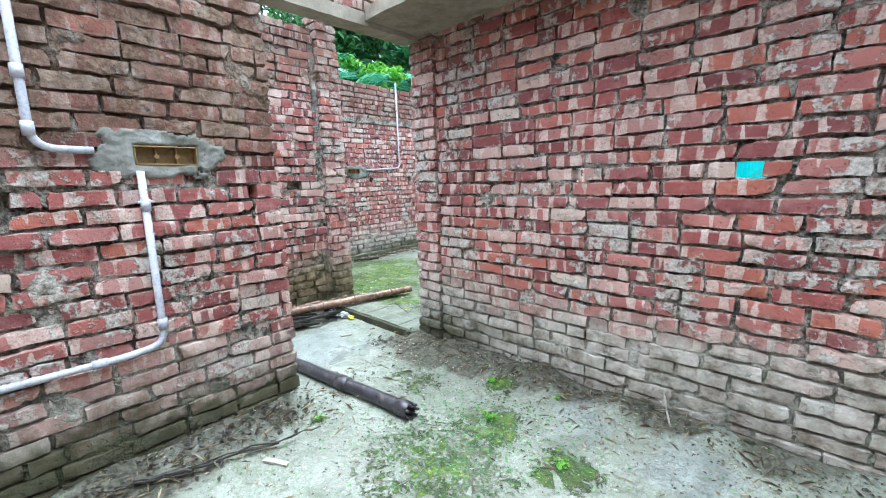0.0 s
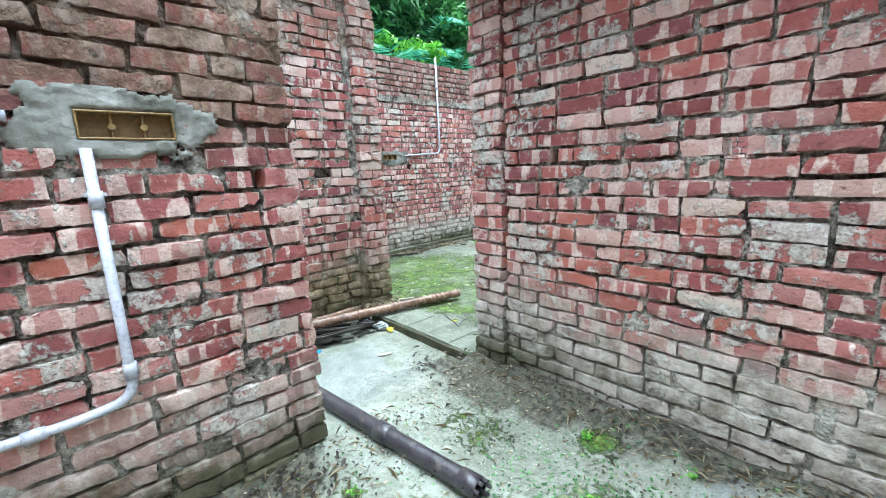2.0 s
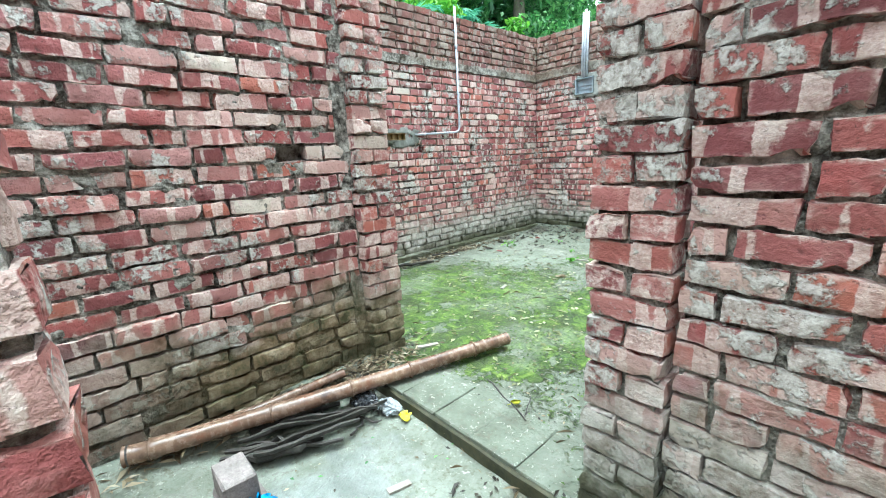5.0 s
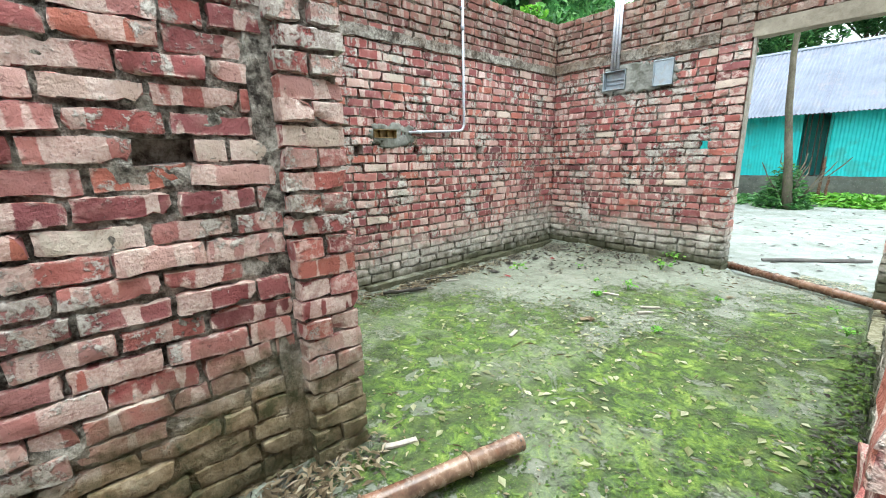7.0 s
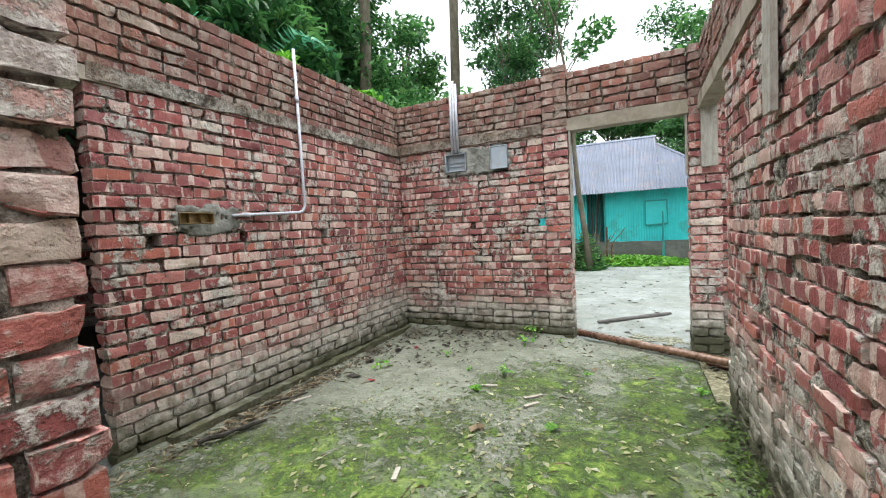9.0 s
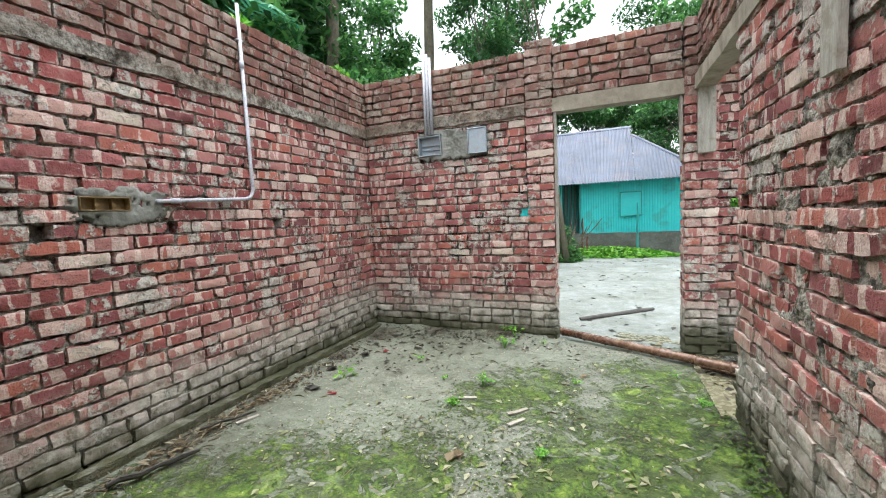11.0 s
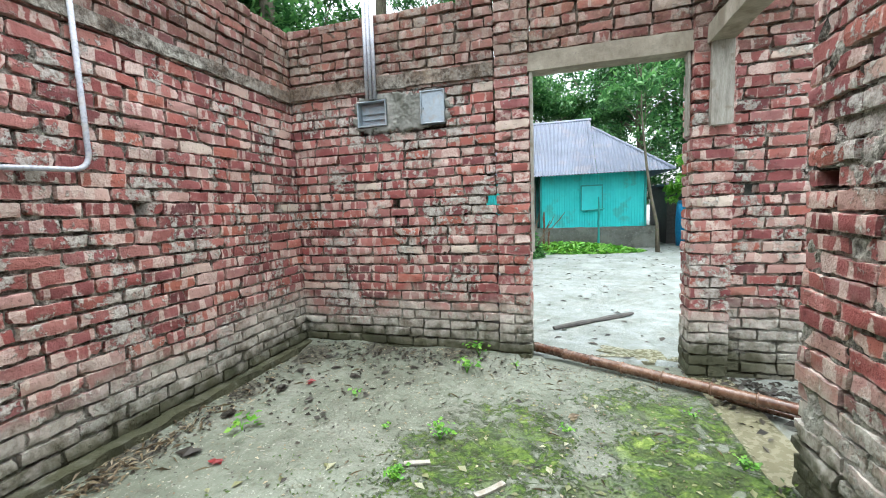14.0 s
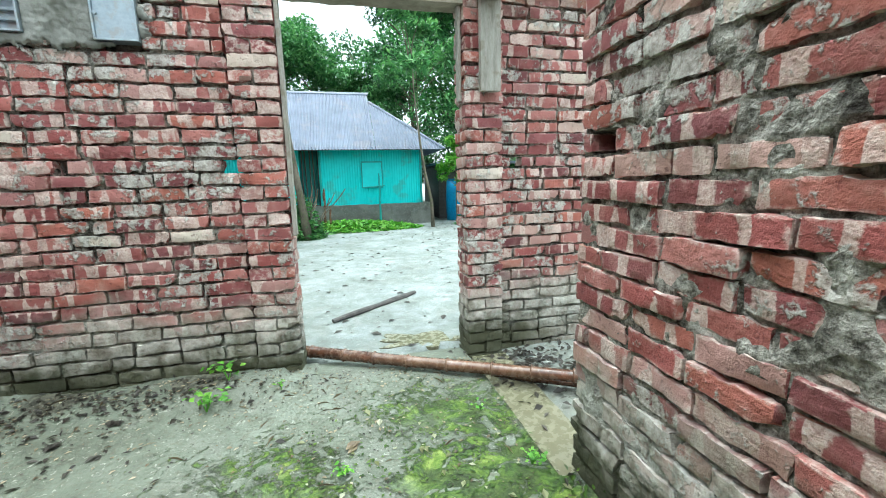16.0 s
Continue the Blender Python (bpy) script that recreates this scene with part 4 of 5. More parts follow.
for i in range(8):
    x, y = -3.1 + rng.uniform(-0.25, 0.2), 1.95 + rng.uniform(-0.15, 0.2)
    ang = rng.uniform(0, 3.1)
    stick("charred_stick", "small wet blackened stick on the floor", (x, y, -0.045), (x + math.cos(ang) * 0.14, y + math.sin(ang) * 0.14, -0.04), 0.010, 50 + i, group="pile of charred sticks")
stick("dark_stick", "long dark wet stick lying in the yard", (-3.04, 7.83, -0.03), (-2.15, 8.56, -0.025), 0.030, 70, crook=0.008)
stick("dark_stick", "dark bent branch lying in the yard", (-4.4, 14.2, -0.04), (-3.3, 14.9, -0.04), 0.03, 71)
stick("dark_stick", "thin dark branch lying along the wall's foot", (-1.80, 0.15, -0.03), (-1.55, 0.80, -0.045), 0.012, 72)
stick("dark_stick", "blackened stick on the silt floor", (-1.78, 0.22, -0.03), (-1.66, 0.42, -0.035), 0.022, 73)
stick("dark_stick", "rotten branch lying along the wall's foot", (-5.09, 3.76, 0.03), (-4.95, 4.16, 0.02), 0.024, 74)
stick("dark_stick", "rotten branch lying along the wall's foot", (-5.13, 4.3, 0.04), (-5.0, 4.62, 0.03), 0.012, 75)
stick("dry_stalk", "thin pale dry stalk leaning on the wall's foot", (-0.03, 2.20, -0.03), (-0.10, 2.29, 0.13), 0.006, 76, PALE_WOOD, crook=0.004, flat=1)
for i, (x, y, a, n) in enumerate([(-3.28, 5.18, 50, 0.17), (-3.67, 5.30, 25, 0.13), (-3.26, 5.05, 60, 0.15), (-3.74, 3.98, 110, 0.12), (-2.60, 1.92, 80, 0.10), (-1.44, 0.73, 30, 0.13), (-3.36, 2.72, 70, 0.15), (-2.40, 3.15, 65, 0.15), (-5.0, 4.55, 75, 0.16)]):
    z = floor_b_height(x, y) if y > 2.4 else floor_a_height(x, y)
    bm = rough_bar(bmesh.new(), -n / 2, n / 2, -0.014, 0.014, 0, 0.010, 0.025, 0.004, i)
    bmesh.ops.transform(bm, matrix=pose(x, y, z + 0.004, 0, 4, a), verts=bm.verts)
    tagged(part("wood_chip", bm, PALE_WOOD, None), "pale splinter of wood lying on the silt", "wood chip", "wood chips")

root = tagged(part("loose_brick", box(bmesh.new(), -3.03, -2.86, 1.36, 1.48, 0.02, 0.125, 0.008, 0.005, 1), GREY_BRICK, None), "cement-crusted brick on top of another", "brick", "loose bricks")
tagged(part("loose_brick", box(bmesh.new(), -3.04, -2.83, 1.35, 1.50, -0.075, 0.022, 0.01, 0.006, 2), GREY_BRICK, None), "dark wet brick lying on the floor", "brick", "loose bricks")


def rag(name, label, at, size, material, seed):
    bm = bmesh.new()
    bmesh.ops.create_grid(bm, x_segments=8, y_segments=8, size=0.5)
    for v in bm.verts:
        p = Vector((v.co.x * size[0], v.co.y * size[1], 0))
        v.co = Vector(at) + p + noise.noise_vector(v.co * 2.5 + Vector((seed, 0, 0))) * size[2] + Vector((0, 0, size[2] * 0.5))
    bmesh.ops.solidify(bm, geom=bm.faces[:], thickness=0.003)
    return tagged(part(name, bm, material, None, smooth=True), label, "rag")


rag("cloth_scrap", "crumpled bright blue cloth scrap against a brick", (-2.81, 1.47, 0.0), (0.04, 0.06, 0.07), BLUE_CLOTH, 3)
rag("plastic_scrap", "bright yellow plastic scrap at the threshold's foot", (-2.93, 2.20, -0.05), (0.06, 0.05, 0.02), YELLOW_FILM, 4)
rag("plastic_scrap", "yellow plastic scrap on a dim floor", (-5.72, 3.45, -0.02), (0.12, 0.07, 0.02), YELLOW_FILM, 5)

BAG_BLACK = plain_material("black_film", (0.010, 0.011, 0.013), (0.030, 0.032, 0.036), 0.22, 0, 18.0, 0.3, 0.6)
BAG_CLEAR = plain_material("cloudy_film", (0.20, 0.22, 0.225), (0.42, 0.45, 0.46), 0.18, 0, 16.0, 0.3, 0.6)


def crumpled_bag(label, at, size, material, seed):
    """A limp plastic bag: a squashed ball drawn into sharp folds."""
    bm = bmesh.new()
    bmesh.ops.create_icosphere(bm, subdivisions=4, radius=0.5)
    for v in bm.verts:
        fold = abs(noise.noise(v.co * 3.2 + Vector((seed, 0, 0)))) * 0.9 + abs(noise.noise(v.co * 8.0 + Vector((0, seed, 0)))) * 0.4
        p = v.co * (1.18 - fold)
        v.co = Vector(at) + Vector((p.x * size[0], p.y * size[1], max(p.z + 0.32, 0.0) * size[2]))
    return tagged(part("plastic_bag", bm, material, None), label, "plastic bag", "plastic bags")


crumpled_bag("crumpled black plastic bag beside the bamboo pole", (-3.17, 2.11, -0.05), (0.17, 0.13, 0.08), BAG_BLACK, 1)
crumpled_bag("crumpled cloudy clear plastic bag by the threshold", (-3.04, 2.18, -0.055), (0.15, 0.11, 0.06), BAG_CLEAR, 2)
LEAF_YELLOW = leaf_material("yellow_leaf", [(0.1, (0.42, 0.44, 0.02)), (0.9, (0.60, 0.60, 0.05))])


def yellow_leaf(x, y, z, n, turn):
    """One broad leaf folded along its rib, with a short stalk."""
    bm = bmesh.new()
    rows = []
    for i in range(7):
        t = i / 6
        w = n * 0.34 * math.sin(math.pi * (0.06 + 0.9 * t)) ** 0.8
        rows.append([bm.verts.new((n * (t - 0.5), s * w, 0.004 + abs(s) * n * 0.09 + 0.02 * n * math.sin(t * 5))) for s in (-1, 0, 1)])
    for a, b in zip(rows, rows[1:]):
        for k in (0, 1):
            bm.faces.new([a[k], b[k], b[k + 1], a[k + 1]])
    bmesh.ops.solidify(bm, geom=bm.faces[:], thickness=0.0008)
    sweep(bm, [(-n * 0.5, 0, 0.004), (-n * 0.72, 0.006, 0.003)], 0.0015, 5)
    bmesh.ops.transform(bm, matrix=pose(x, y, z, 0, 0, turn), verts=bm.verts)
    tagged(part("fallen_leaf", bm, LEAF_YELLOW, None, smooth=True), "bright yellow fresh fallen leaf by the threshold", "leaf", "fallen leaves")


yellow_leaf(-2.54, 2.60, 0.008, 0.06, 70)
stick("twig", "thin dark forked twig lying on the threshold", (-2.78, 2.66, 0.016), (-2.42, 2.52, 0.016), 0.004, 91, crook=0.012, flat=1.0)
stick("twig", "thin dark twig lying on the threshold", (-2.52, 2.70, 0.014), (-2.44, 2.53, 0.016), 0.003, 92, crook=0.008, flat=1.0)

# wet hollows
def pool(label, cx, cy, rx, ry, z, seed, material=None):
    bm = bmesh.new()
    ring = [bm.verts.new((cx + math.cos(a) * rx * f, cy + math.sin(a) * ry * f, z)) for a in (2 * math.pi * i / 40 for i in range(40))
            for f in (1 + 0.9 * noise.noise(Vector((math.cos(a) * 2.6, math.sin(a) * 2.6, seed + 0.5))),)]
    bm.faces.new(ring)
    low = bmesh.ops.extrude_face_region(bm, geom=bm.faces[:])
    for v in low["geom"]:
        if isinstance(v, bmesh.types.BMVert):
            v.co.z -= 0.03
    bmesh.ops.recalc_face_normals(bm, faces=bm.faces)
    return tagged(part("puddle", bm, material or WET, None), label, "puddle", kind="structure")


pool("shallow brownish puddle before the door", -2.30, 7.22, 0.30, 0.14, -0.046, 1)
bar("wet_gutter", "wet yellowish mud strip along the floor's edge", WET, -2.055, -1.80, 5.45, 6.76, -0.12, -0.035, 31, 0.06, 0.006, category="gutter")


# ---- small plants, leaves and litter ----
def leaf_blades(points, size, rngs, tilt=0.5, wide=0.45, flat=False):
    """Two-triangle folded leaves at the points, as vertices and faces."""
    verts, faces = [], []
    for p in points:
        n = rngs.uniform(*size)
        ang = rngs.uniform(0, 2 * math.pi)
        slope = rngs.gauss(0, 0.08 if flat else tilt)
        along = Vector((math.cos(ang) * math.cos(slope), math.sin(ang) * math.cos(slope), math.sin(slope)))
        side = Vector((-math.sin(ang), math.cos(ang), rngs.gauss(0, 0.05 if flat else 0.5))).normalized()
        fold = Vector((0, 0, n * rngs.uniform(0.05, 0.16)))
        s = len(verts)
        q = Vector(p)
        verts += [q - along * n / 2, q + side * n * wide / 2 + fold, q + along * n / 2, q - side * n * wide / 2 + fold]
        faces += [(s, s + 1, s + 2), (s, s + 2, s + 3)]
    return verts, faces


def loose_mesh(name, verts, faces, material, parent=None, label=""):
    data = bpy.data.meshes.new(name)
    data.from_pydata(verts, [], faces)
    data.materials.append(material)
    ob = new(name, data)
    ob.parent = parent
    if parent is not None:
        ob.matrix_parent_inverse = parent.matrix_basis.inverted()
    if label:
        ob["label"] = label
    return ob


def weed(at, height, leaves, size, seed, label="small bright green seedling growing from the silt"):
    rngs = random.Random(seed)
    root = thing("seedling", label, "plant", at, "seedlings on the floor")
    tips = []
    for _ in range(min(6, max(2, leaves // 4))):
        tip = Vector(at) + Vector((rngs.uniform(-1, 1) * height * 0.6, rngs.uniform(-1, 1) * height * 0.6, height * rngs.uniform(0.6, 1.1)))
        part("stem", sweep(bmesh.new(), [at, Vector(at).lerp(tip, 0.6) + Vector((0, 0, height * 0.1)), tip], [0.003, 0.002, 0.001], 5), LEAF_LIGHT, root)
        tips.append(tip)
    pts = [rngs.choice(tips) + Vector((rngs.gauss(0, size), rngs.gauss(0, size), rngs.gauss(0, size * 0.35))) for _ in range(leaves)]
    loose_mesh("foliage", *leaf_blades(pts, (size * 0.8, size * 1.6), rngs, 0.35, 0.7), LEAF_LIGHT, root)


for i, (x, y, h, n, s) in enumerate([(-3.67, 6.44, 0.10, 16, 0.035), (-3.62, 6.70, 0.09, 12, 0.035), (-3.62, 5.53, 0.07, 26, 0.022), (-4.80, 5.36, 0.06, 12, 0.035), (-2.23, 6.04, 0.06, 7, 0.018),
                                     (-3.74, 5.18, 0.03, 60, 0.016), (-3.97, 5.58, 0.03, 6, 0.02), (-2.26, 3.36, 0.02, 2, 0.06), (-4.35, 5.9, 0.05, 8, 0.022), (-2.95, 5.75, 0.03, 30, 0.014), (-2.15, 5.6, 0.05, 24, 0.016), (-3.3, 6.55, 0.05, 8, 0.02), (-3.05, 4.75, 0.03, 40, 0.014)]):
    weed((x, y, floor_b_height(x, y)), h, round(n * 1.4), s * 1.25, i)
for i, (x, y, n, s) in enumerate([(-0.84, 1.7, 60, 0.016), (-0.36, 1.62, 60, 0.016), (-1.6, 1.08, 26, 0.013), (-1.06, 2.04, 40, 0.016), (-0.62, 2.1, 20, 0.013)]):
    weed((x, y, floor_a_height(x, y)), 0.025, n, s, 40 + i, "low tuft of green moss and sprouts on the silt")

for i, (x, y, s, mat) in enumerate([(-4.68, 5.07, 0.06, LEAF_RED), (-4.785, 6.03, 0.06, LEAF_RED), (-4.76, 6.33, 0.08, LEAF_BLACK), (-4.92, 5.87, 0.10, LEAF_BLACK), (-4.90, 5.10, 0.11, LEAF_BLACK), (-4.5, 6.2, 0.08, LEAF_BLACK),
                                    (-4.6, 5.75, 0.06, LEAF_BLACK), (-4.3, 6.3, 0.07, LEAF_BLACK), (-5.0, 6.2, 0.09, LEAF_BLACK), (-4.4, 5.6, 0.05, LEAF_BLACK), (-5.02, 5.5, 0.12, LEAF_BLACK), (-4.1, 6.45, 0.06, LEAF_BLACK),
                                    (-3.5, 4.6, 0.09, LEAF_DRY), (-2.9, 5.9, 0.08, LEAF_DRY), (-4.9, 6.5, 0.08, LEAF_BLACK), (-5.1, 6.0, 0.07, LEAF_BLACK)]):
    rngs = random.Random(300 + i)
    red = mat is LEAF_RED
    v, f = leaf_blades([(x, y, floor_b_height(x, y) + 0.006)] + [(x + rngs.uniform(-0.03, 0.03), y + rngs.uniform(-0.03, 0.03), floor_b_height(x, y) + 0.01) for _ in range(2)], (s * 0.8, s * 1.3), rngs, 0.1, 0.6, True)
    tagged(loose_mesh("fallen_leaf", v, f, mat), "curled dark red leaf on the silt" if red else "curled rotting leaf lying on the silt", "leaf", "fallen leaves")


def litter(name, label, count, area, height, size, material, seed, dense=None, twigs=False):
    """Crumbs and shreds of leaves strewn over a floor, thicker where dense says so."""
    rngs, pts = random.Random(seed), []
    while len(pts) < count:
        x, y = rngs.uniform(area[0], area[1]), rngs.uniform(area[2], area[3])
        if dense is None or rngs.random() < dense(x, y):
            pts.append((x, y, height(x, y) + 0.004))
    v, f = leaf_blades(pts, size, rngs, 0.1, 0.05 if twigs else 0.55, True)
    return tagged(loose_mesh(name, v, f, material), label, "litter", kind="stuff")


near_walls_b = lambda x, y: 0.12 + 0.9 * max(0, 1 - (x + 5.34) / 0.5) + 0.9 * max(0, 1 - (6.78 - y) / 0.5)
mossy = lambda x, y: max(0.0, 1 - ((x + 3.2) ** 2 + (y - 4.0) ** 2) / 3.2) + max(0.0, 0.8 - ((x + 2.4) ** 2 + (y - 5.5) ** 2) / 1.2)
near_walls_a = lambda x, y: 0.02 if x < -2.05 else 0.12 + 0.9 * max(0, 1 - (2.33 - y) / 0.5) + 0.7 * max(0, 1 - abs(x + 1.95) / 0.35)
B_AREA, A_AREA = (-5.3, -2.08, 2.5, 6.75), (-3.5, 1.6, -0.8, 2.3)
litter("leaf_litter", "shreds of dry and rotten leaves on the floor", 2600, B_AREA, floor_b_height, (0.006, 0.030), LEAF_DRY, 1, near_walls_b)
litter("leaf_litter", "dark crumbs of rotten leaves on the floor", 2200, B_AREA, floor_b_height, (0.005, 0.022), LEAF_BLACK, 2, near_walls_b)
litter("moss_sprouts", "tiny green moss sprouts on the floor", 6000, B_AREA, floor_b_height, (0.008, 0.028), LEAF_MOSS, 3, mossy)
litter("moss_shreds", "pale dry shreds caught in the moss", 420, B_AREA, floor_b_height, (0.015, 0.070), LEAF_PALE, 4, mossy)
litter("leaf_litter", "shreds of dry leaves on the floor", 2400, A_AREA, floor_a_height, (0.006, 0.028), LEAF_DRY, 5, near_walls_a)
litter("leaf_litter", "dark crumbs of rotten leaves on the floor", 2400, A_AREA, floor_a_height, (0.005, 0.022), LEAF_BLACK, 6, near_walls_a)
litter("moss_sprouts", "tiny green moss sprouts on the floor", 3200, A_AREA, floor_a_height, (0.006, 0.024), LEAF_MID, 7, lambda x, y: max(0.10, 1 - ((x + 0.8) ** 2 + (y - 1.6) ** 2) / 0.5) if x > -2 else 0.01)
litter("twig_litter", "thin twigs and straw on the floor", 260, A_AREA, floor_a_height, (0.03, 0.09), LEAF_DRY, 8, near_walls_a, True)
litter("twig_litter", "thin twigs and straw on the floor", 320, B_AREA, floor_b_height, (0.03, 0.10), LEAF_DRY, 9, near_walls_b, True)
litter("yard_litter", "scattered dark leaves on the yard", 700, (-6, 2, 7.1, 17), lambda x, y: -0.05 + ripple(x, y, 0.012) - max(0, y - 9) * 0.004, (0.03, 0.11), LEAF_BLACK, 10)

# brick threshold between the rooms
threshold = thing("threshold", "row of silt-covered flat blocks edging the mossy floor", "threshold", kind="structure")
part("bed", rough_bar(bmesh.new(), -3.28, -2.03, 2.275, 2.46, -0.12, -0.035, 0.06, 0.006, 40), MORTAR, threshold)
for i in range(5):
    part("brick", box(bmesh.new(), -3.285 + i * 0.25, -3.039 + i * 0.25, 2.262 + 0.004 * (i % 3), 2.56 + 0.02 * (i % 2), -0.075, 0.003 + 0.003 * (i % 2), 0.006, 0.004, i), MUD_B, threshold)
part("edge", rough_bar(bmesh.new(), -3.285, -2.035, 2.246, 2.272, -0.13, -0.010, 0.04, 0.006, 41), SLIME, threshold, "dark slimy edge")


def debris(label, count, cx, cy, rx, ry, h, size, material, height, seed, wide=0.3):
    """A low drift of straw and rotten leaves."""
    rngs, pts = random.Random(seed), []
    for _ in range(count):
        x, y = cx + rngs.gauss(0, rx), cy + rngs.gauss(0, ry)
        pts.append((x, y, height(x, y) + 0.004 + rngs.random() * h))
    return tagged(loose_mesh("straw_drift", *leaf_blades(pts, size, rngs, 0.2, wide), material), label, "litter", kind="stuff")


debris("drift of straw and dry leaves at the pier's foot", 420, -3.38, 2.36, 0.07, 0.15, 0.04, (0.02, 0.07), LEAF_DRY, lambda x, y: -0.02, 1)
debris("dark rotten leaves drifted against the pier's foot", 420, -3.40, 2.30, 0.08, 0.2, 0.03, (0.012, 0.045), LEAF_BLACK, lambda x, y: -0.03, 2, 0.5)
debris("straw and leaves drifted along the wall's foot", 500, -3.47, 1.7, 0.05, 0.45, 0.04, (0.03, 0.09), LEAF_DRY, lambda x, y: -0.04, 3)
debris("rotten leaves and straw drifted along the wall's foot", 420, -0.9, 2.23, 0.7, 0.06, 0.03, (0.008, 0.04), LEAF_BLACK, floor_a_height, 4, 0.4)
debris("straw drifted along the wall's foot", 220, -0.9, 2.20, 0.8, 0.08, 0.03, (0.03, 0.09), LEAF_DRY, floor_a_height, 5, 0.14)
debris("dark leaves and earth along the wall's foot", 420, -4.3, 6.62, 0.6, 0.09, 0.012, (0.015, 0.05), LEAF_BLACK, floor_b_height, 6, 0.5)
debris("straw and leaves along the wall's ledge", 500, -5.14, 4.5, 0.06, 0.6, 0.02, (0.02, 0.09), LEAF_DRY, floor_b_height, 7, 0.2)
debris("dark litter beside the gutter", 500, -1.75, 6.5, 0.25, 0.2, 0.03, (0.02, 0.08), LEAF_BLACK, lambda x, y: -0.06, 8, 0.5)
debris("dark wet litter by the pile of sticks", 110, -2.2, 2.05, 0.10, 0.12, 0.01, (0.015, 0.05), LEAF_BLACK, floor_a_height, 9, 0.4)
debris("moss crumbs and leaves along the wall's foot", 700, -2.06, 4.2, 0.04, 0.8, 0.015, (0.012, 0.045), LEAF_MOSS, floor_b_height, 10, 0.5)
debris("dark litter along the wall's foot", 500, -2.05, 4.2, 0.035, 0.9, 0.012, (0.012, 0.05), LEAF_BLACK, floor_b_height, 11, 0.4)
debris("dark rotten leaves drifted against the wall's foot", 520, -1.80, 0.55, 0.10, 0.45, 0.03, (0.010, 0.045), LEAF_BLACK, floor_a_height, 12, 0.5)
debris("dry straw drifted against the wall's foot", 180, -1.74, 0.5, 0.14, 0.5, 0.03, (0.03, 0.11), LEAF_DRY, floor_a_height, 13, 0.12)
for i in range(6):
    stick("dark_stick", "thin dark twig lying along the wall's foot", (-1.82 + 0.05 * i, 0.1 + 0.13 * i, -0.028), (-1.66 + 0.03 * i, 0.42 + 0.12 * i, -0.040), 0.007, 80 + i, group="dark twigs by the wall")
debris("dark wet leaves strewn over the silt in the corner", 260, -4.75, 6.05, 0.45, 0.5, 0.006, (0.015, 0.06), LEAF_BLACK, floor_b_height, 14, 0.5)
debris("dark crumbs of earth along the wall's foot", 600, -5.16, 5.2, 0.07, 1.0, 0.012, (0.010, 0.035), LEAF_BLACK, floor_b_height, 15, 0.6)


# ---- outside: the house across the yard ----
def corrugated(name, x0, x1, low, high, label, parent, material, pitch=0.076, depth=0.012, axis=0):
    """A corrugated sheet: columns from low(x) to high(x), both points in y and z."""
    n = round((x1 - x0) / pitch * 6)
    verts, faces = [], []
    for i in range(n + 1):
        x = x0 + (x1 - x0) * i / n
        (ya, za), (yb, zb) = low(x), high(x)
        d = math.sin(2 * math.pi * x / pitch) * depth
        way = Vector((yb - ya, zb - za))
        way = Vector((-way.y, way.x)).normalized() if way.length > 1e-6 else Vector((0, 1))
        for s in (0.0, 0.25, 0.5, 0.75, 1.0):
            verts.append((x, ya + (yb - ya) * s + way.x * d, za + (zb - za) * s + way.y * d))
    for i in range(n):
        for s in range(4):
            a = i * 5 + s
            faces.append((a, a + 5, a + 6, a + 1))
    return loose_mesh(name, verts, faces, material, parent, label)


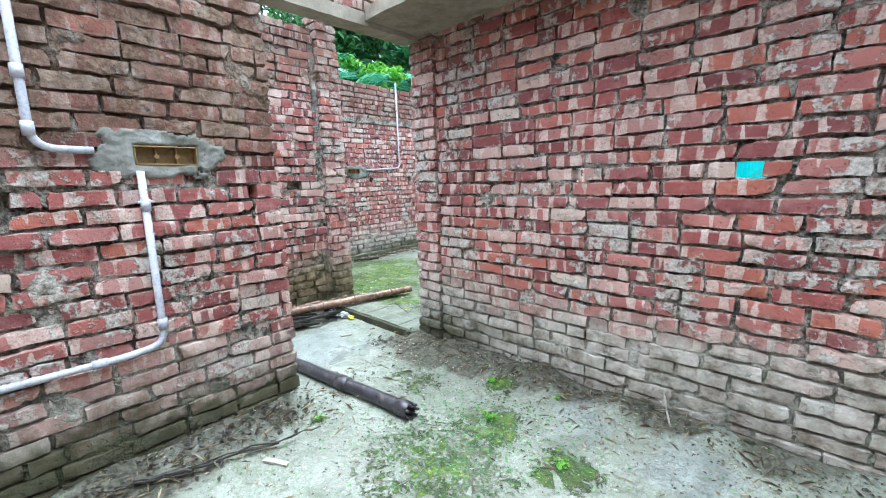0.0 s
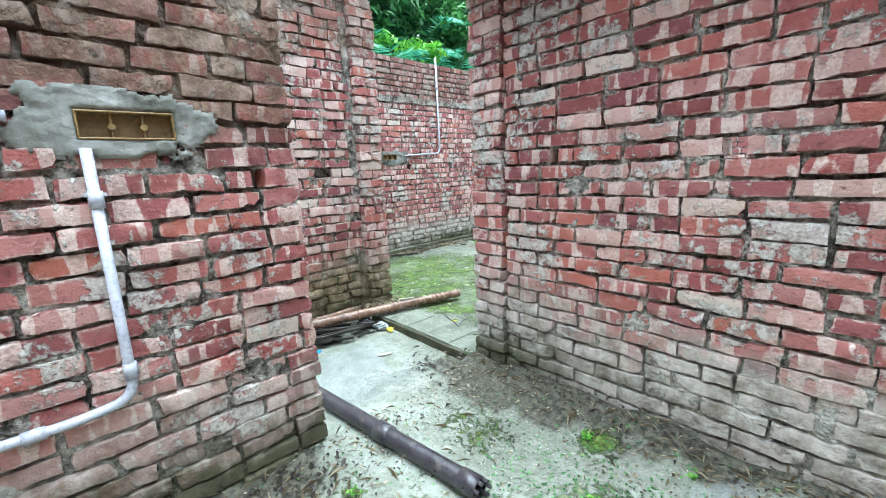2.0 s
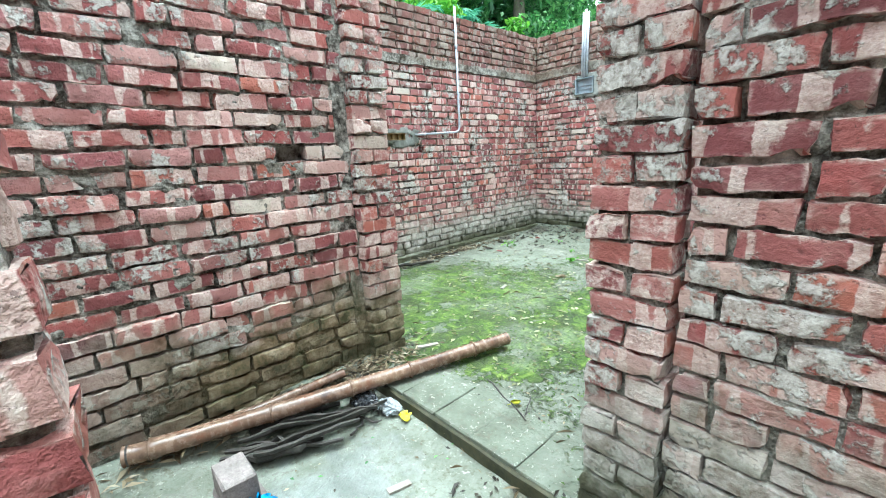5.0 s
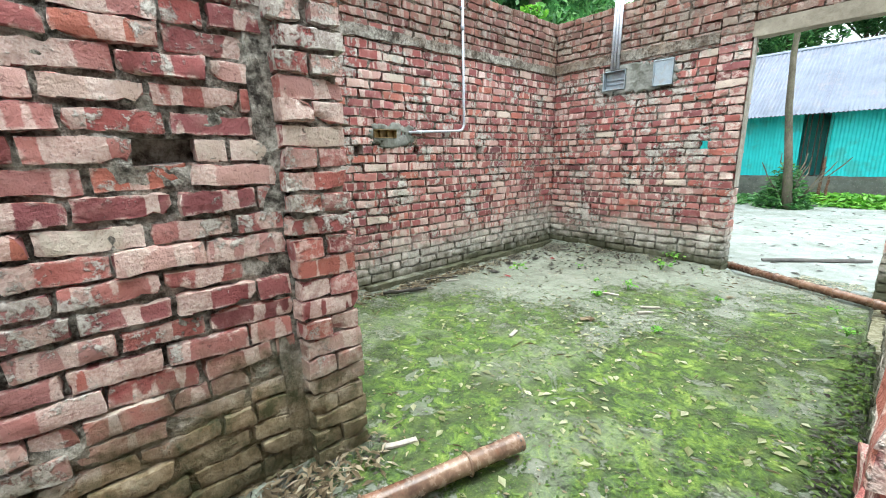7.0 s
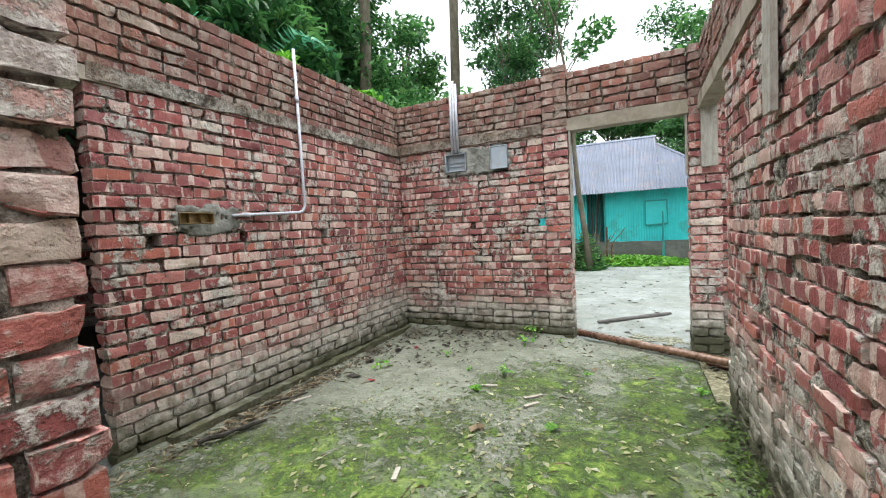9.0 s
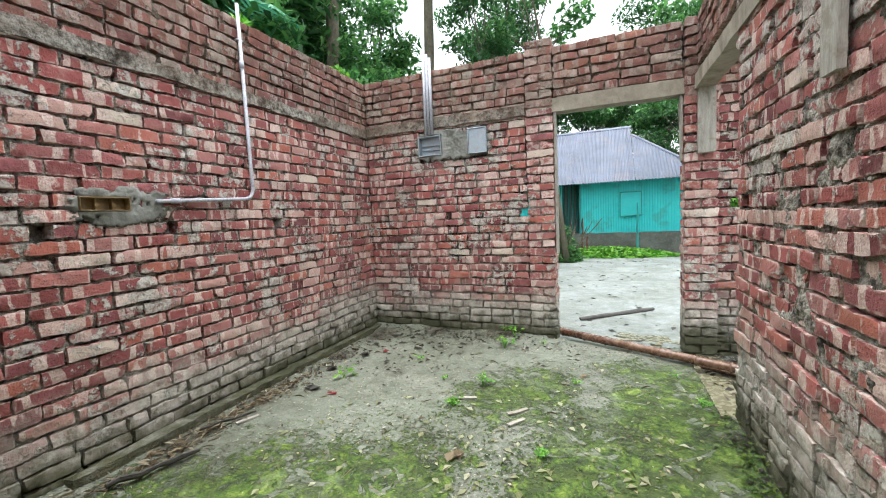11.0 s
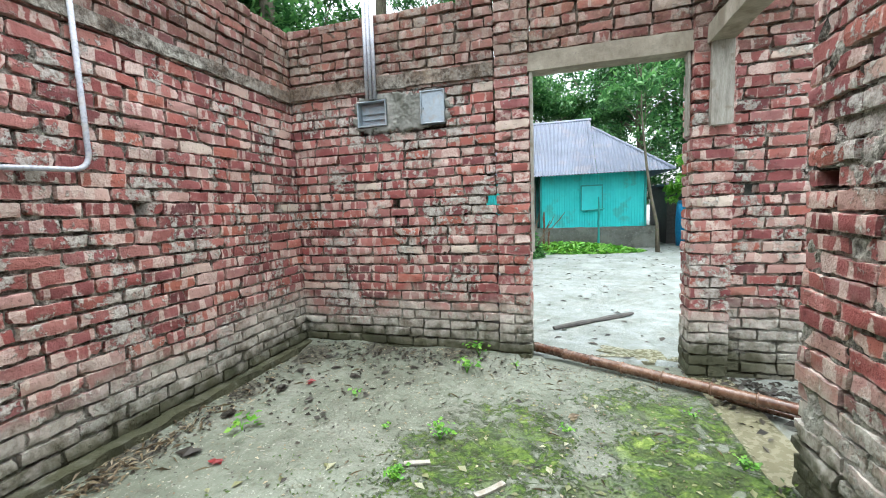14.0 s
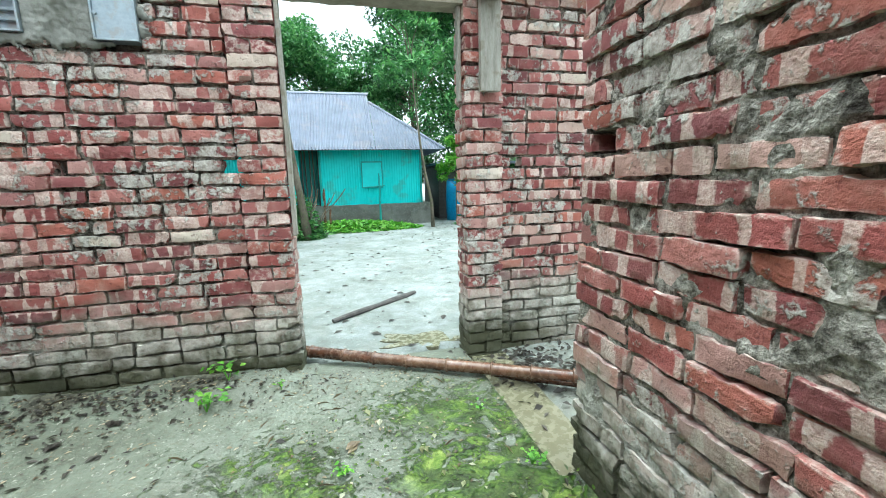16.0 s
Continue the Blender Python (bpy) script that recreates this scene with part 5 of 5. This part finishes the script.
def house():
    root = thing("house", "turquoise sheet-metal house with a grey corrugated roof on a mud plinth", "house", (-4.5, 17.0, -0.08))
    G = -0.09
    plinth = part("plinth", rough_bar(bmesh.new(), -9.2, -0.18, 16.72, 21.2, G - 0.1, 0.56, 0.22, 0.03, 61), MUD_PLINTH, root, "grey mud plinth")
    wall_r = corrugated("wall", -3.54, -0.46, lambda x: (17.0, 0.55), lambda x: (17.0, 2.36), "turquoise corrugated sheet wall", root, TEAL, 0.076, 0.006)
    corrugated("wall", -9.0, -4.12, lambda x: (17.0, 0.55), lambda x: (17.0, 2.36), "turquoise corrugated sheet wall", root, TEAL, 0.076, 0.006)
    part("side_wall", box(bmesh.new(), -0.50, -0.45, 17.02, 21.0, 0.55, 2.36, 0.005), TEAL, root)
    part("back_wall", box(bmesh.new(), -9.0, -0.5, 20.95, 21.0, 0.55, 2.36, 0.005), TEAL, root)
    part("side_wall", box(bmesh.new(), -9.05, -9.0, 17.02, 21.0, 0.55, 2.36, 0.005), TEAL, root)
    # The recess's shade is painted: same wall, darker turquoise.
    part("recess_wall", box(bmesh.new(), -4.2, -3.45, 17.6, 17.65, 0.55, 2.3, 0.005), TEAL_TRIM_SHADE, root, "wall of a recess, its shade put in as darker turquoise")
    for i in range(5):
        x = -4.06 + i * 0.115
        part("lath", sweep(bmesh.new(), [(x, 17.05, 0.5), (x + 0.015 * (-1) ** i, 17.06, 2.3)], 0.018, 6), DARK_WOOD_SHADE, root, "dark bamboo lath")
    shutter = part("shutter", box(bmesh.new(), -2.29, -1.70, 16.95, 16.98, 1.10, 1.86, 0.004), TEAL, root, "closed turquoise window shutter")
    for a, b, c, d in ((-2.32, -1.67, 1.84, 1.88), (-2.32, -1.67, 1.07, 1.11), (-2.32, -2.29, 1.11, 1.84), (-1.70, -1.67, 1.11, 1.84)):
        part("frame", box(bmesh.new(), a, b, 16.93, 16.97, c, d, 0.004), TEAL_TRIM_SHADE, shutter)
    for x in (-3.54, -0.46):
        part("corner_post", box(bmesh.new(), x - 0.03, x + 0.03, 16.95, 17.03, 0.55, 2.3, 0.005), TEAL_TRIM_SHADE, root)
    part("wall_plate", box(bmesh.new(), -9.1, -0.3, 16.93, 17.06, 2.22, 2.34, 0.006), DARK_WOOD_SHADE, root, "dark timber under the eaves")
    hip = lambda x: (16.38, 2.19) if x > 0.17 else ((19.0, 4.26) if x < -1.88 else (19.0 + (16.38 - 19.0) * ((x + 1.88) / 2.05) * 0.98 - 0.42 * (1 - (x + 1.88) / 2.05), 0))
    slope = lambda y: 2.19 + (y - 16.38) * (4.26 - 2.19) / (19.0 - 16.38)

    def top(x):
        y = hip(x)[0]
        return (y, slope(y))

    corrugated("roof", -9.6, -1.89, lambda x: (16.38, 2.19), lambda x: (19.0, 4.26), "grey corrugated roof sheets", root, ROOF, 0.09, 0.013)
    corrugated("roof", -1.88, 0.17, lambda x: (16.38, 2.19), top, "grey corrugated hip of the roof", root, ROOF, 0.09, 0.013)
    corrugated("roof", -9.6, -1.89, lambda x: (21.62, 2.19), lambda x: (19.0, 4.26), "grey corrugated roof sheets", root, ROOF, 0.09, 0.013)
    bm = bmesh.new()
    vs = [bm.verts.new(p) for p in ((-1.88, 18.56, 3.91), (0.19, 16.36, 2.18), (0.19, 21.64, 2.18), (-1.88, 19.44, 3.91))]
    bm.faces.new(vs)
    part("hip_slope", bm, ROOF, root)
    bm = bmesh.new()
    vs = [bm.verts.new(p) for p in ((-1.89, 18.55, 3.88), (-1.89, 19.45, 3.88), (-1.89, 19.0, 4.24))]
    bm.faces.new(vs)
    part("gablet", bm, DARK_WOOD_SHADE, root, "dark small gable under the ridge")
    part("hip_cap", sweep(bmesh.new(), [(-1.88, 18.56, 3.93), (0.19, 16.36, 2.20)], 0.045, 8, True, 0.5), ROOF, root, "bent ridge sheet")
    part("ridge_cap", sweep(bmesh.new(), [(-9.6, 19.0, 4.27), (-1.86, 19.0, 4.27)], 0.07, 8, True, 0.5), ROOF, root, "bent ridge sheet")
    for x in (-7.6, -5.6, -3.7, -2.0):
        y0 = 16.45
        part("sheet_lap", sweep(bmesh.new(), [(x, y0, slope(y0) + 0.018), (x, 18.9, slope(18.9) + 0.018)], 0.014, 5), ROOF, root)


house()


def post(label, a, b, r, seed, material=BAMBOO):
    return stick("post", label, a, b, r, seed, material, "posts before the house", 0.01, 1.0, "post")


post("thin dark post standing before the house wall", (-1.83, 16.5, -0.1), (-1.83, 16.5, 1.50), 0.035, 1, TEAL_TRIM_SHADE)
post("thin dark rail tied to a post", (-2.30, 16.52, 1.09), (-1.66, 16.52, 1.13), 0.022, 2, TEAL_TRIM_SHADE)
post("thin bamboo post with cut top", (-3.42, 15.6, -0.1), (-3.40, 15.6, 1.10), 0.035, 3)
post("short bamboo post with cut top", (-3.28, 15.5, -0.1), (-3.27, 15.5, 0.62), 0.03, 4)
post("leaning bamboo pole beside the yard", (0.75, 14.2, -0.1), (0.95, 14.4, 2.0), 0.04, 5, PALE_WOOD)
post("leaning bamboo pole beside the yard", (0.45, 14.6, -0.1), (0.55, 14.9, 1.6), 0.03, 6, PALE_WOOD)
shack = thing("shack", "low dark shack with a grey roof sheet", "shack", (1.2, 17.8, -0.1))
part("wall", box(bmesh.new(), 0.35, 3.4, 18.0, 20.5, -0.1, 1.75, 0.01), DARK_WOOD_SHADE, shack, "dark mat wall")
part("roof", rough_bar(bmesh.new(), 0.15, 3.7, 17.3, 20.8, 1.78, 1.84, 0.3, 0.04, 63), ROOF, shack, "rusty sheet roof")
barrel = thing("drum", "blue plastic drum standing by the shack", "drum", (0.75, 17.3, -0.1))
part("body", sweep(bmesh.new(), [(0.75, 17.3, -0.1), (0.75, 17.3, 0.3), (0.75, 17.3, 0.32), (0.75, 17.3, 0.8), (0.75, 17.3, 1.25)], [0.28, 0.30, 0.31, 0.30, 0.27], 18), BLUE_CLOTH, barrel, smooth=True)
part("lid", sweep(bmesh.new(), [(0.75, 17.3, 1.25), (0.75, 17.3, 1.29)], 0.28, 18), BLUE_CLOTH, barrel)


# ---- trees ----
def crown_points(rngs, clumps, count):
    """Points in clumps (centre, radii), crowded towards each clump's skin."""
    out = []
    sizes = [r[0] * r[1] + r[1] * r[2] for _, r in clumps]
    for (c, r), s in zip(clumps, sizes):
        for _ in range(max(4, int(count * s / sum(sizes)))):
            d = Vector((rngs.gauss(0, 1), rngs.gauss(0, 1), rngs.gauss(0, 1))).normalized() * (rngs.random() ** 0.45)
            out.append(Vector(c) + Vector((d.x * r[0], d.y * r[1], d.z * r[2])))
    return out


def tree(label, at, height, spread, leaves, leaf, seed, material, trunk=0.16, lean=(0.0, 0.0), bare=0.35, clumps=16, name="tree", far=False, bend=0.0):
    rngs = random.Random(seed)
    base = Vector(at)
    root = thing(name, label, "tree", at, "trees round the yard")
    tip = base + Vector((lean[0], lean[1], height * 0.85))
    pts = [base.lerp(tip, i / 7) + Vector((rngs.uniform(-1, 1), rngs.uniform(-1, 1), 0)) * 0.03 * height * 0.35 * (i > 0) for i in range(8)]
    pts = [p + Vector((bend * (0.0, -0.35, 0.15, 0.7, 1.0, 0.8, 0.4, 0.0)[i], 0, 0)) for i, p in enumerate(pts)]
    bm = sweep(bmesh.new(), pts, [trunk * (1.25 if i == 0 else 1 - i * 0.115) for i in range(8)], 9)
    crowns, limbs = [], []
    for i in range(clumps):
        f = bare + (1 - bare) * (i + rngs.random()) / clumps
        start = base.lerp(tip, min(f * 0.92, 0.96))
        ang, reach = rngs.uniform(0, 2 * math.pi), spread * rngs.uniform(0.35, 1.0) * (1.15 - 0.55 * f)
        end = Vector((start.x + math.cos(ang) * reach, start.y + math.sin(ang) * reach, base.z + height * f * rngs.uniform(0.92, 1.08)))
        limb = bm if far else bmesh.new()
        sweep(limb, [start, start.lerp(end, 0.5) + Vector((0, 0, reach * 0.12)), end], [trunk * 0.32 * (1.2 - f), trunk * 0.2, trunk * 0.06], 5)
        if not far:
            limbs.append(limb)
        s = spread * rngs.uniform(0.22, 0.42)
        crowns.append((end, (s, s, s * 0.62)))
    part("trunk", bm, BARK, root, smooth=True)
    for limb in limbs:
        part("limb", limb, BARK, root)
    loose_mesh("crown", *leaf_blades(crown_points(rngs, crowns, leaves), (leaf * 0.7, leaf * 1.4), rngs, 0.6, 0.42), material, root, "many small leaves in uneven clumps")
    return root


def frond(bm_v, bm_f, rngs, base, ang, length, droop, rise, leaflets, wide):
    """One feathered leaf: leaflets hung on both sides of a bowed rib."""
    pts = []
    for i in range(leaflets + 1):
        t = i / leaflets
        r = length * t
        pts.append(Vector((base.x + math.cos(ang) * r * (1 - 0.25 * t), base.y + math.sin(ang) * r * (1 - 0.25 * t), base.z + rise * r - droop * r * r / length)))
    for i in range(1, leaflets):
        way = (pts[i + 1] - pts[i - 1]).normalized()
        side = way.cross(Vector((0, 0, 1))).normalized()
        n = wide * math.sin(math.pi * (0.12 + 0.85 * i / leaflets)) * rngs.uniform(0.85, 1.15)
        for s in (-1, 1):
            end = pts[i] + side * s * n + way * n * 0.55 + Vector((0, 0, -n * rngs.uniform(0.15, 0.5)))
            k = len(bm_v)
            bm_v += [pts[i] - way * 0.025, pts[i].lerp(end, 0.5) - way * 0.03 + Vector((0, 0, 0.015)), end, pts[i] + way * 0.025]
            bm_f += [(k, k + 1, k + 2), (k, k + 2, k + 3)]
    return pts


def palm(label, at, height, fronds, length, seed, trunk=0.11, lean=(0, 0), wide=0.45, material=None):
    rngs = random.Random(seed)
    base = Vector(at)
    head = base + Vector((lean[0], lean[1], height))
    root = thing("palm_tree", label, "palm tree", at, "palms behind the wall")
    pts = [base.lerp(head, i / 12) + Vector((lean[0], lean[1], 0)) * 0.15 * math.sin(i / 12 * math.pi) for i in range(13)]
    part("trunk", sweep(bmesh.new(), pts, [trunk * (1.2 - 0.35 * i / 12 + 0.05 * (i % 2)) for i in range(13)], 10), BARK, root, "ringed grey trunk", True)
    for i in range(fronds):
        verts, faces, ribs = [], [], bmesh.new()
        ang = i * 2.4 + rngs.uniform(-0.2, 0.2)
        spine = frond(verts, faces, rngs, pts[-1], ang, length * rngs.uniform(0.8, 1.1), rngs.uniform(0.35, 0.95), rngs.uniform(0.25, 1.1), 26, wide)
        sweep(ribs, spine[::3], [0.022 * (1 - k / 10) for k in range(len(spine[::3]))], 5)
        leaf = loose_mesh("frond", verts, faces, material or LEAF_PALM, root, "feathered green frond" if i == 0 else "")
        part("rib", ribs, LEAF_LIGHT, leaf)
    return root


G = -0.11
# woods behind the left wall
rng = random.Random(77)
for i in range(16):
    x, y = -10.0 - 1.5 * (i % 4) + rng.uniform(-0.7, 0.7), 1.5 + i * 1.15 + rng.uniform(-0.6, 0.6)
    h = rng.uniform(6.5, 10.5)
    tree("dense dark leafy tree of the wood behind the wall", (x, y, G), h, h * 0.32, 5200, 0.26, i, (LEAF_DARK, LEAF_MID, LEAF_DARK)[i % 3], 0.14, bare=0.16, clumps=22, far=i % 4 > 1)
for i, (x, y, h) in enumerate([(-7.6, 5.2, 3.1), (-7.9, 6.6, 3.3), (-8.4, 3.4, 3.4), (-7.6, 8.9, 2.8), (-9.2, 9.3, 3.6), (-8.8, 7.6, 4.2)]):
    palm("young palm with broad feathered fronds behind the wall", (x, y, G), h, 13, 2.0, i, 0.08, wide=0.5)
for i, (x, y, h, lx) in enumerate([(-7.9, 14.2, 11.5, 0.3), (-11.5, 13.5, 9.5, -0.4), (-9.0, 10.6, 8.5, 0.5)]):
    palm("tall slender palm rising over the yard", (x, y, G), h, 16, 2.6, 30 + i, 0.15, (lx, 0.2), 0.5, LEAF_DARK)
tree("bushy light green shrub just behind the wall", (-7.3, 6.2, G), 4.1, 1.1, 1600, 0.17, 90, LEAF_LIGHT, 0.05, bare=0.45, clumps=10)
tree("bushy green shrub just behind the wall", (-7.6, 10.0, G), 4.4, 1.6, 2600, 0.16, 91, LEAF_MID, 0.06, bare=0.3, clumps=14)
tree("bushy green tree behind the back wall's corner", (-8.6, 12.2, G), 5.6, 2.0, 3600, 0.18, 92, LEAF_MID, 0.08, bare=0.25, clumps=16)
for i, (x, y, h, s, mat) in enumerate([(-10.4, 11.6, 9.5, 2.4, LEAF_MID), (-12.2, 9.6, 10.5, 2.6, LEAF_DARK), (-9.9, 14.8, 8.5, 2.0, LEAF_MID), (-8.9, 8.2, 6.2, 1.7, LEAF_MID), (-9.4, 6.4, 7.5, 1.8, LEAF_DARK), (-11.5, 16.5, 9.0, 2.4, LEAF_DARK)]):
    tree("leafy tree of the wood behind the wall", (x, y, G), h, s, 4600, 0.22, 120 + i, mat, 0.11, bare=0.25, clumps=20)
for i, (x, y, h) in enumerate([(-7.0, 7.7, 3.6), (-7.2, 9.4, 3.9), (-7.8, 11.0, 4.2)]):
    tree("low light green shrub close behind the wall", (x, y, G), h, 0.9, 1500, 0.15, 140 + i, (LEAF_LIGHT, LEAF_MID, LEAF_MID)[i], 0.04, bare=0.4, clumps=10)
# trees behind and beside the house
tree("tall broad dark leafy tree behind the house", (-8.0, 25.0, G), 13.5, 4.2, 16000, 0.26, 100, LEAF_DARK, 0.28, bare=0.3, clumps=26)
tree("broad green tree behind the house", (-3.8, 25.5, G), 9.0, 3.4, 15000, 0.22, 101, LEAF_MID, 0.2, bare=0.3, clumps=24)
tree("broad dark green tree behind the house", (0.6, 24.0, G), 10.5, 4.0, 19000, 0.22, 102, LEAF_DARK, 0.22, bare=0.16, clumps=28)
tree("broad leafy tree behind the roof's ridge", (-5.9, 23.4, G), 8.0, 3.0, 11000, 0.21, 112, LEAF_MID, 0.18, bare=0.25, clumps=22)
tree("tall leafy tree behind the shack", (2.6, 23.0, G), 12.5, 4.2, 17000, 0.22, 113, LEAF_MID, 0.2, bare=0.2, clumps=28)
tree("leafy tree far behind the house", (-1.6, 28.0, G), 9.0, 3.6, 6500, 0.28, 114, LEAF_DARK, 0.2, bare=0.2, clumps=24)
tree("broad green tree beyond the shack", (4.6, 21.5, G), 9.5, 3.8, 13000, 0.22, 103, LEAF_MID, 0.2, bare=0.12, clumps=26)
tree("broad dark green tree beyond the shack", (9.0, 19.0, G), 9.0, 3.8, 6000, 0.3, 104, LEAF_DARK, 0.2, bare=0.1, clumps=24)
tree("leafy green tree standing beside the house", (-12.0, 21.0, G), 8.5, 3.4, 6500, 0.28, 105, LEAF_MID, 0.2, bare=0.15, clumps=24)
tree("tall thin tree with sparse crown beside the yard", (-6.6, 14.6, G), 9.0, 1.7, 1500, 0.2, 106, LEAF_DARK, 0.09, bare=0.62, clumps=12, lean=(0.5, 0.4))
tree("crooked sapling with a bent grey trunk before the house", (-3.75, 14.0, G), 9.5, 1.8, 2600, 0.2, 107, LEAF_MID, 0.09, lean=(-1.0, 0.1), bare=0.68, clumps=12, bend=0.22)
tree("thin sapling with a bare twisting trunk beside the house", (-0.42, 15.5, G), 6.4, 1.5, 1800, 0.2, 108, LEAF_MID, 0.05, lean=(-0.55, 0.1), bare=0.62, clumps=10)
tree("bright green shrub by the shack", (0.55, 16.4, G), 2.6, 0.8, 900, 0.2, 109, LEAF_LIGHT, 0.03, bare=0.4, clumps=9)
for i in range(20):
    a = radians(-70 + i * 17)
    tree("far leafy tree closing the view", (-2 + math.cos(a) * 27, 6 - math.sin(a) * 27 if i > 12 else 6 + math.sin(a) * 30, G), 9 + (i * 7 % 5), 4.2, 2200, 0.5, 200 + i, (LEAF_DARK, LEAF_MID)[i % 2], 0.25, bare=0.1, clumps=18, far=True)

# cut leaves heaped before the house, and weeds at the tree's foot
def heap(name, label, count, cx, cy, rx, ry, h, size, material, seed):
    rngs, pts = random.Random(seed), []
    for _ in range(count):
        a, r = rngs.uniform(0, 2 * math.pi), rngs.random() ** 0.6
        pts.append((cx + math.cos(a) * r * rx, cy + math.sin(a) * r * ry, -0.07 + rngs.random() * h * (1 - r * r)))
    return tagged(loose_mesh(name, *leaf_blades(pts, size, rngs, 0.35, 0.4), material), label, "leaves", kind="stuff")


heap("leaf_heap", "heap of fresh cut green leaves before the house", 2600, -2.9, 15.7, 2.2, 0.75, 0.28, (0.10, 0.26), LEAF_LIGHT, 1)
heap("leaf_heap", "heap of wilted leaves before the house", 900, -4.6, 15.2, 1.5, 0.8, 0.22, (0.10, 0.24), LEAF_MID, 2)
heap("undergrowth", "tangled weeds at a tree's foot", 900, -3.9, 14.3, 0.55, 0.45, 1.1, (0.10, 0.24), LEAF_MID, 3)
heap("undergrowth", "tangled weeds beside the shack", 1100, 1.1, 15.6, 0.8, 0.6, 1.7, (0.10, 0.24), LEAF_MID, 4)
heap("undergrowth", "green weeds on the yard's edge", 2200, -8.0, 15.0, 2.6, 1.6, 0.5, (0.10, 0.26), LEAF_MID, 5)
for i in range(9):
    a = random.Random(i).uniform(0, 6.28)
    stick("branch", "thin bare branch in a brushwood heap", (-3.8 + math.cos(a) * 0.1, 14.2, 0.0), (-3.7 + math.cos(a) * 0.9, 14.3 + math.sin(a) * 0.4, 0.9 + 0.1 * (i % 4)), 0.014, 400 + i, BARK, "brushwood", 0.05, 1.0)


# ---- bricks ----
def brick_mesh(seed, length=LONG, deep=DEEP, tall=TALL):
    """A hand-moulded brick: bowed faces, worn arrises, chipped edges and one knocked-off corner."""
    rng = random.Random(seed)
    half = (length / 2, deep / 2, tall / 2)
    n = 8 if length > 0.2 else 5
    cuts = ([-1, -0.95] + [-0.95 + 1.9 * i / (n - 1) for i in range(1, n - 1)] + [0.95, 1], [-1, 0, 1], [-1, -0.86, 0, 0.86, 1])
    corner = rng.choice([(sx, sy, sz) for sx in (-1, 1) for sy in (-1, 1) for sz in (-1, 1)])
    off = Vector((seed * 3.1, seed * 1.7, 0))
    bm, made = bmesh.new(), {}

    def vert(key):
        if key not in made:
            f = [cuts[i][key[i]] for i in range(3)]
            p = Vector([f[i] * half[i] for i in range(3)])
            ends = [abs(f[i]) == 1 for i in range(3)]
            if sum(ends) >= 2:                # worn arris
                wear = rng.uniform(0.0005, 0.003) + (rng.uniform(0.002, 0.011) if rng.random() < 0.28 else 0) + (0.006 if sum(ends) == 3 else 0)
                for i in range(3):
                    if ends[i]:
                        p[i] -= math.copysign(wear * (1.0 if i != 1 else 0.8), f[i])
            if all(f[i] * corner[i] > 0.5 for i in range(3)):
                p -= Vector((corner[0] * rng.uniform(0.004, 0.018), corner[1] * rng.uniform(0.002, 0.008), corner[2] * rng.uniform(0.003, 0.012)))
            bow, lump = noise.noise_vector(p * 10.0 + off), noise.noise_vector(p * 36.0 + off)
            p += Vector((bow.x * 0.007, bow.y * 0.008, bow.z * 0.008)) + Vector((lump.x * 0.006, lump.y * 0.005, lump.z * 0.006))
            made[key] = bm.verts.new(p)
        return made[key]

    for axis in range(3):
        j, k = (axis + 1) % 3, (axis + 2) % 3
        for end in (0, len(cuts[axis]) - 1):
            for a in range(len(cuts[j]) - 1):
                for b in range(len(cuts[k]) - 1):
                    ring = []
                    for da, db in ((0, 0), (1, 0), (1, 1), (0, 1)):
                        key = [0, 0, 0]
                        key[axis], key[j], key[k] = end, a + da, b + db
                        ring.append(vert(tuple(key)))
                    bm.faces.new(ring if end else ring[::-1])
    face_uv = bm.loops.layers.uv.new("UVMap")
    for f in bm.faces:
        for loop in f.loops:
            loop[face_uv].uv = (loop.vert.co.x, loop.vert.co.z)
    data = mesh_of("brick", bm, BRICK, True)
    data.set_sharp_from_angle(angle=radians(32))
    return data


FULL = [brick_mesh(i) for i in range(24)]
SHORT = [brick_mesh(50 + i, 0.115) for i in range(8)]


def lay(parent, places, near, axis, whole):
    """The bricks nearest to the walk are objects of their own; the rest of a large wall is one joined part."""
    rng = random.Random(len(places))
    if near is not None:
        places = sorted(places, key=lambda p: abs((p[0].x if axis == "x" else p[0].y) - near))
    rest_v, rest_f, rest_uv = [], [], []
    for i, (at, length, turn, tip, yaw, tall, *deep) in enumerate(places):
        short = length < 0.17
        data = rng.choice(SHORT if short else FULL)
        size = (length / (0.115 if short else LONG), (deep[0] / DEEP) if deep else 1.0, tall / TALL)
        m = Matrix.LocRotScale(at, Euler((0, radians(tip), radians(turn + yaw + (180 if rng.random() < 0.5 else 0)))), size)
        if i < whole:
            ob = new("brick", data)
            ob.matrix_basis = m
            ob.parent = parent
        else:
            start = len(rest_v)
            rest_v += [m @ v.co for v in data.vertices]
            rest_f += [[start + k for k in p.vertices] for p in data.polygons]
            rest_uv += [c for p in data.polygons for k in p.vertices for c in (data.vertices[k].co.x, data.vertices[k].co.z)]
    if rest_v:
        data = bpy.data.meshes.new("bricks")
        data.from_pydata(rest_v, [], rest_f)
        data.uv_layers.new(name="UVMap").data.foreach_set("uv", rest_uv)
        data.materials.append(BRICK)
        data.shade_smooth()
        data.set_sharp_from_angle(angle=radians(32))
        ob = new("bricks", data)
        ob.parent = parent
        tagged(ob, "worn red bricks", kind="stuff")


for job in MASONRY:
    lay(*job)
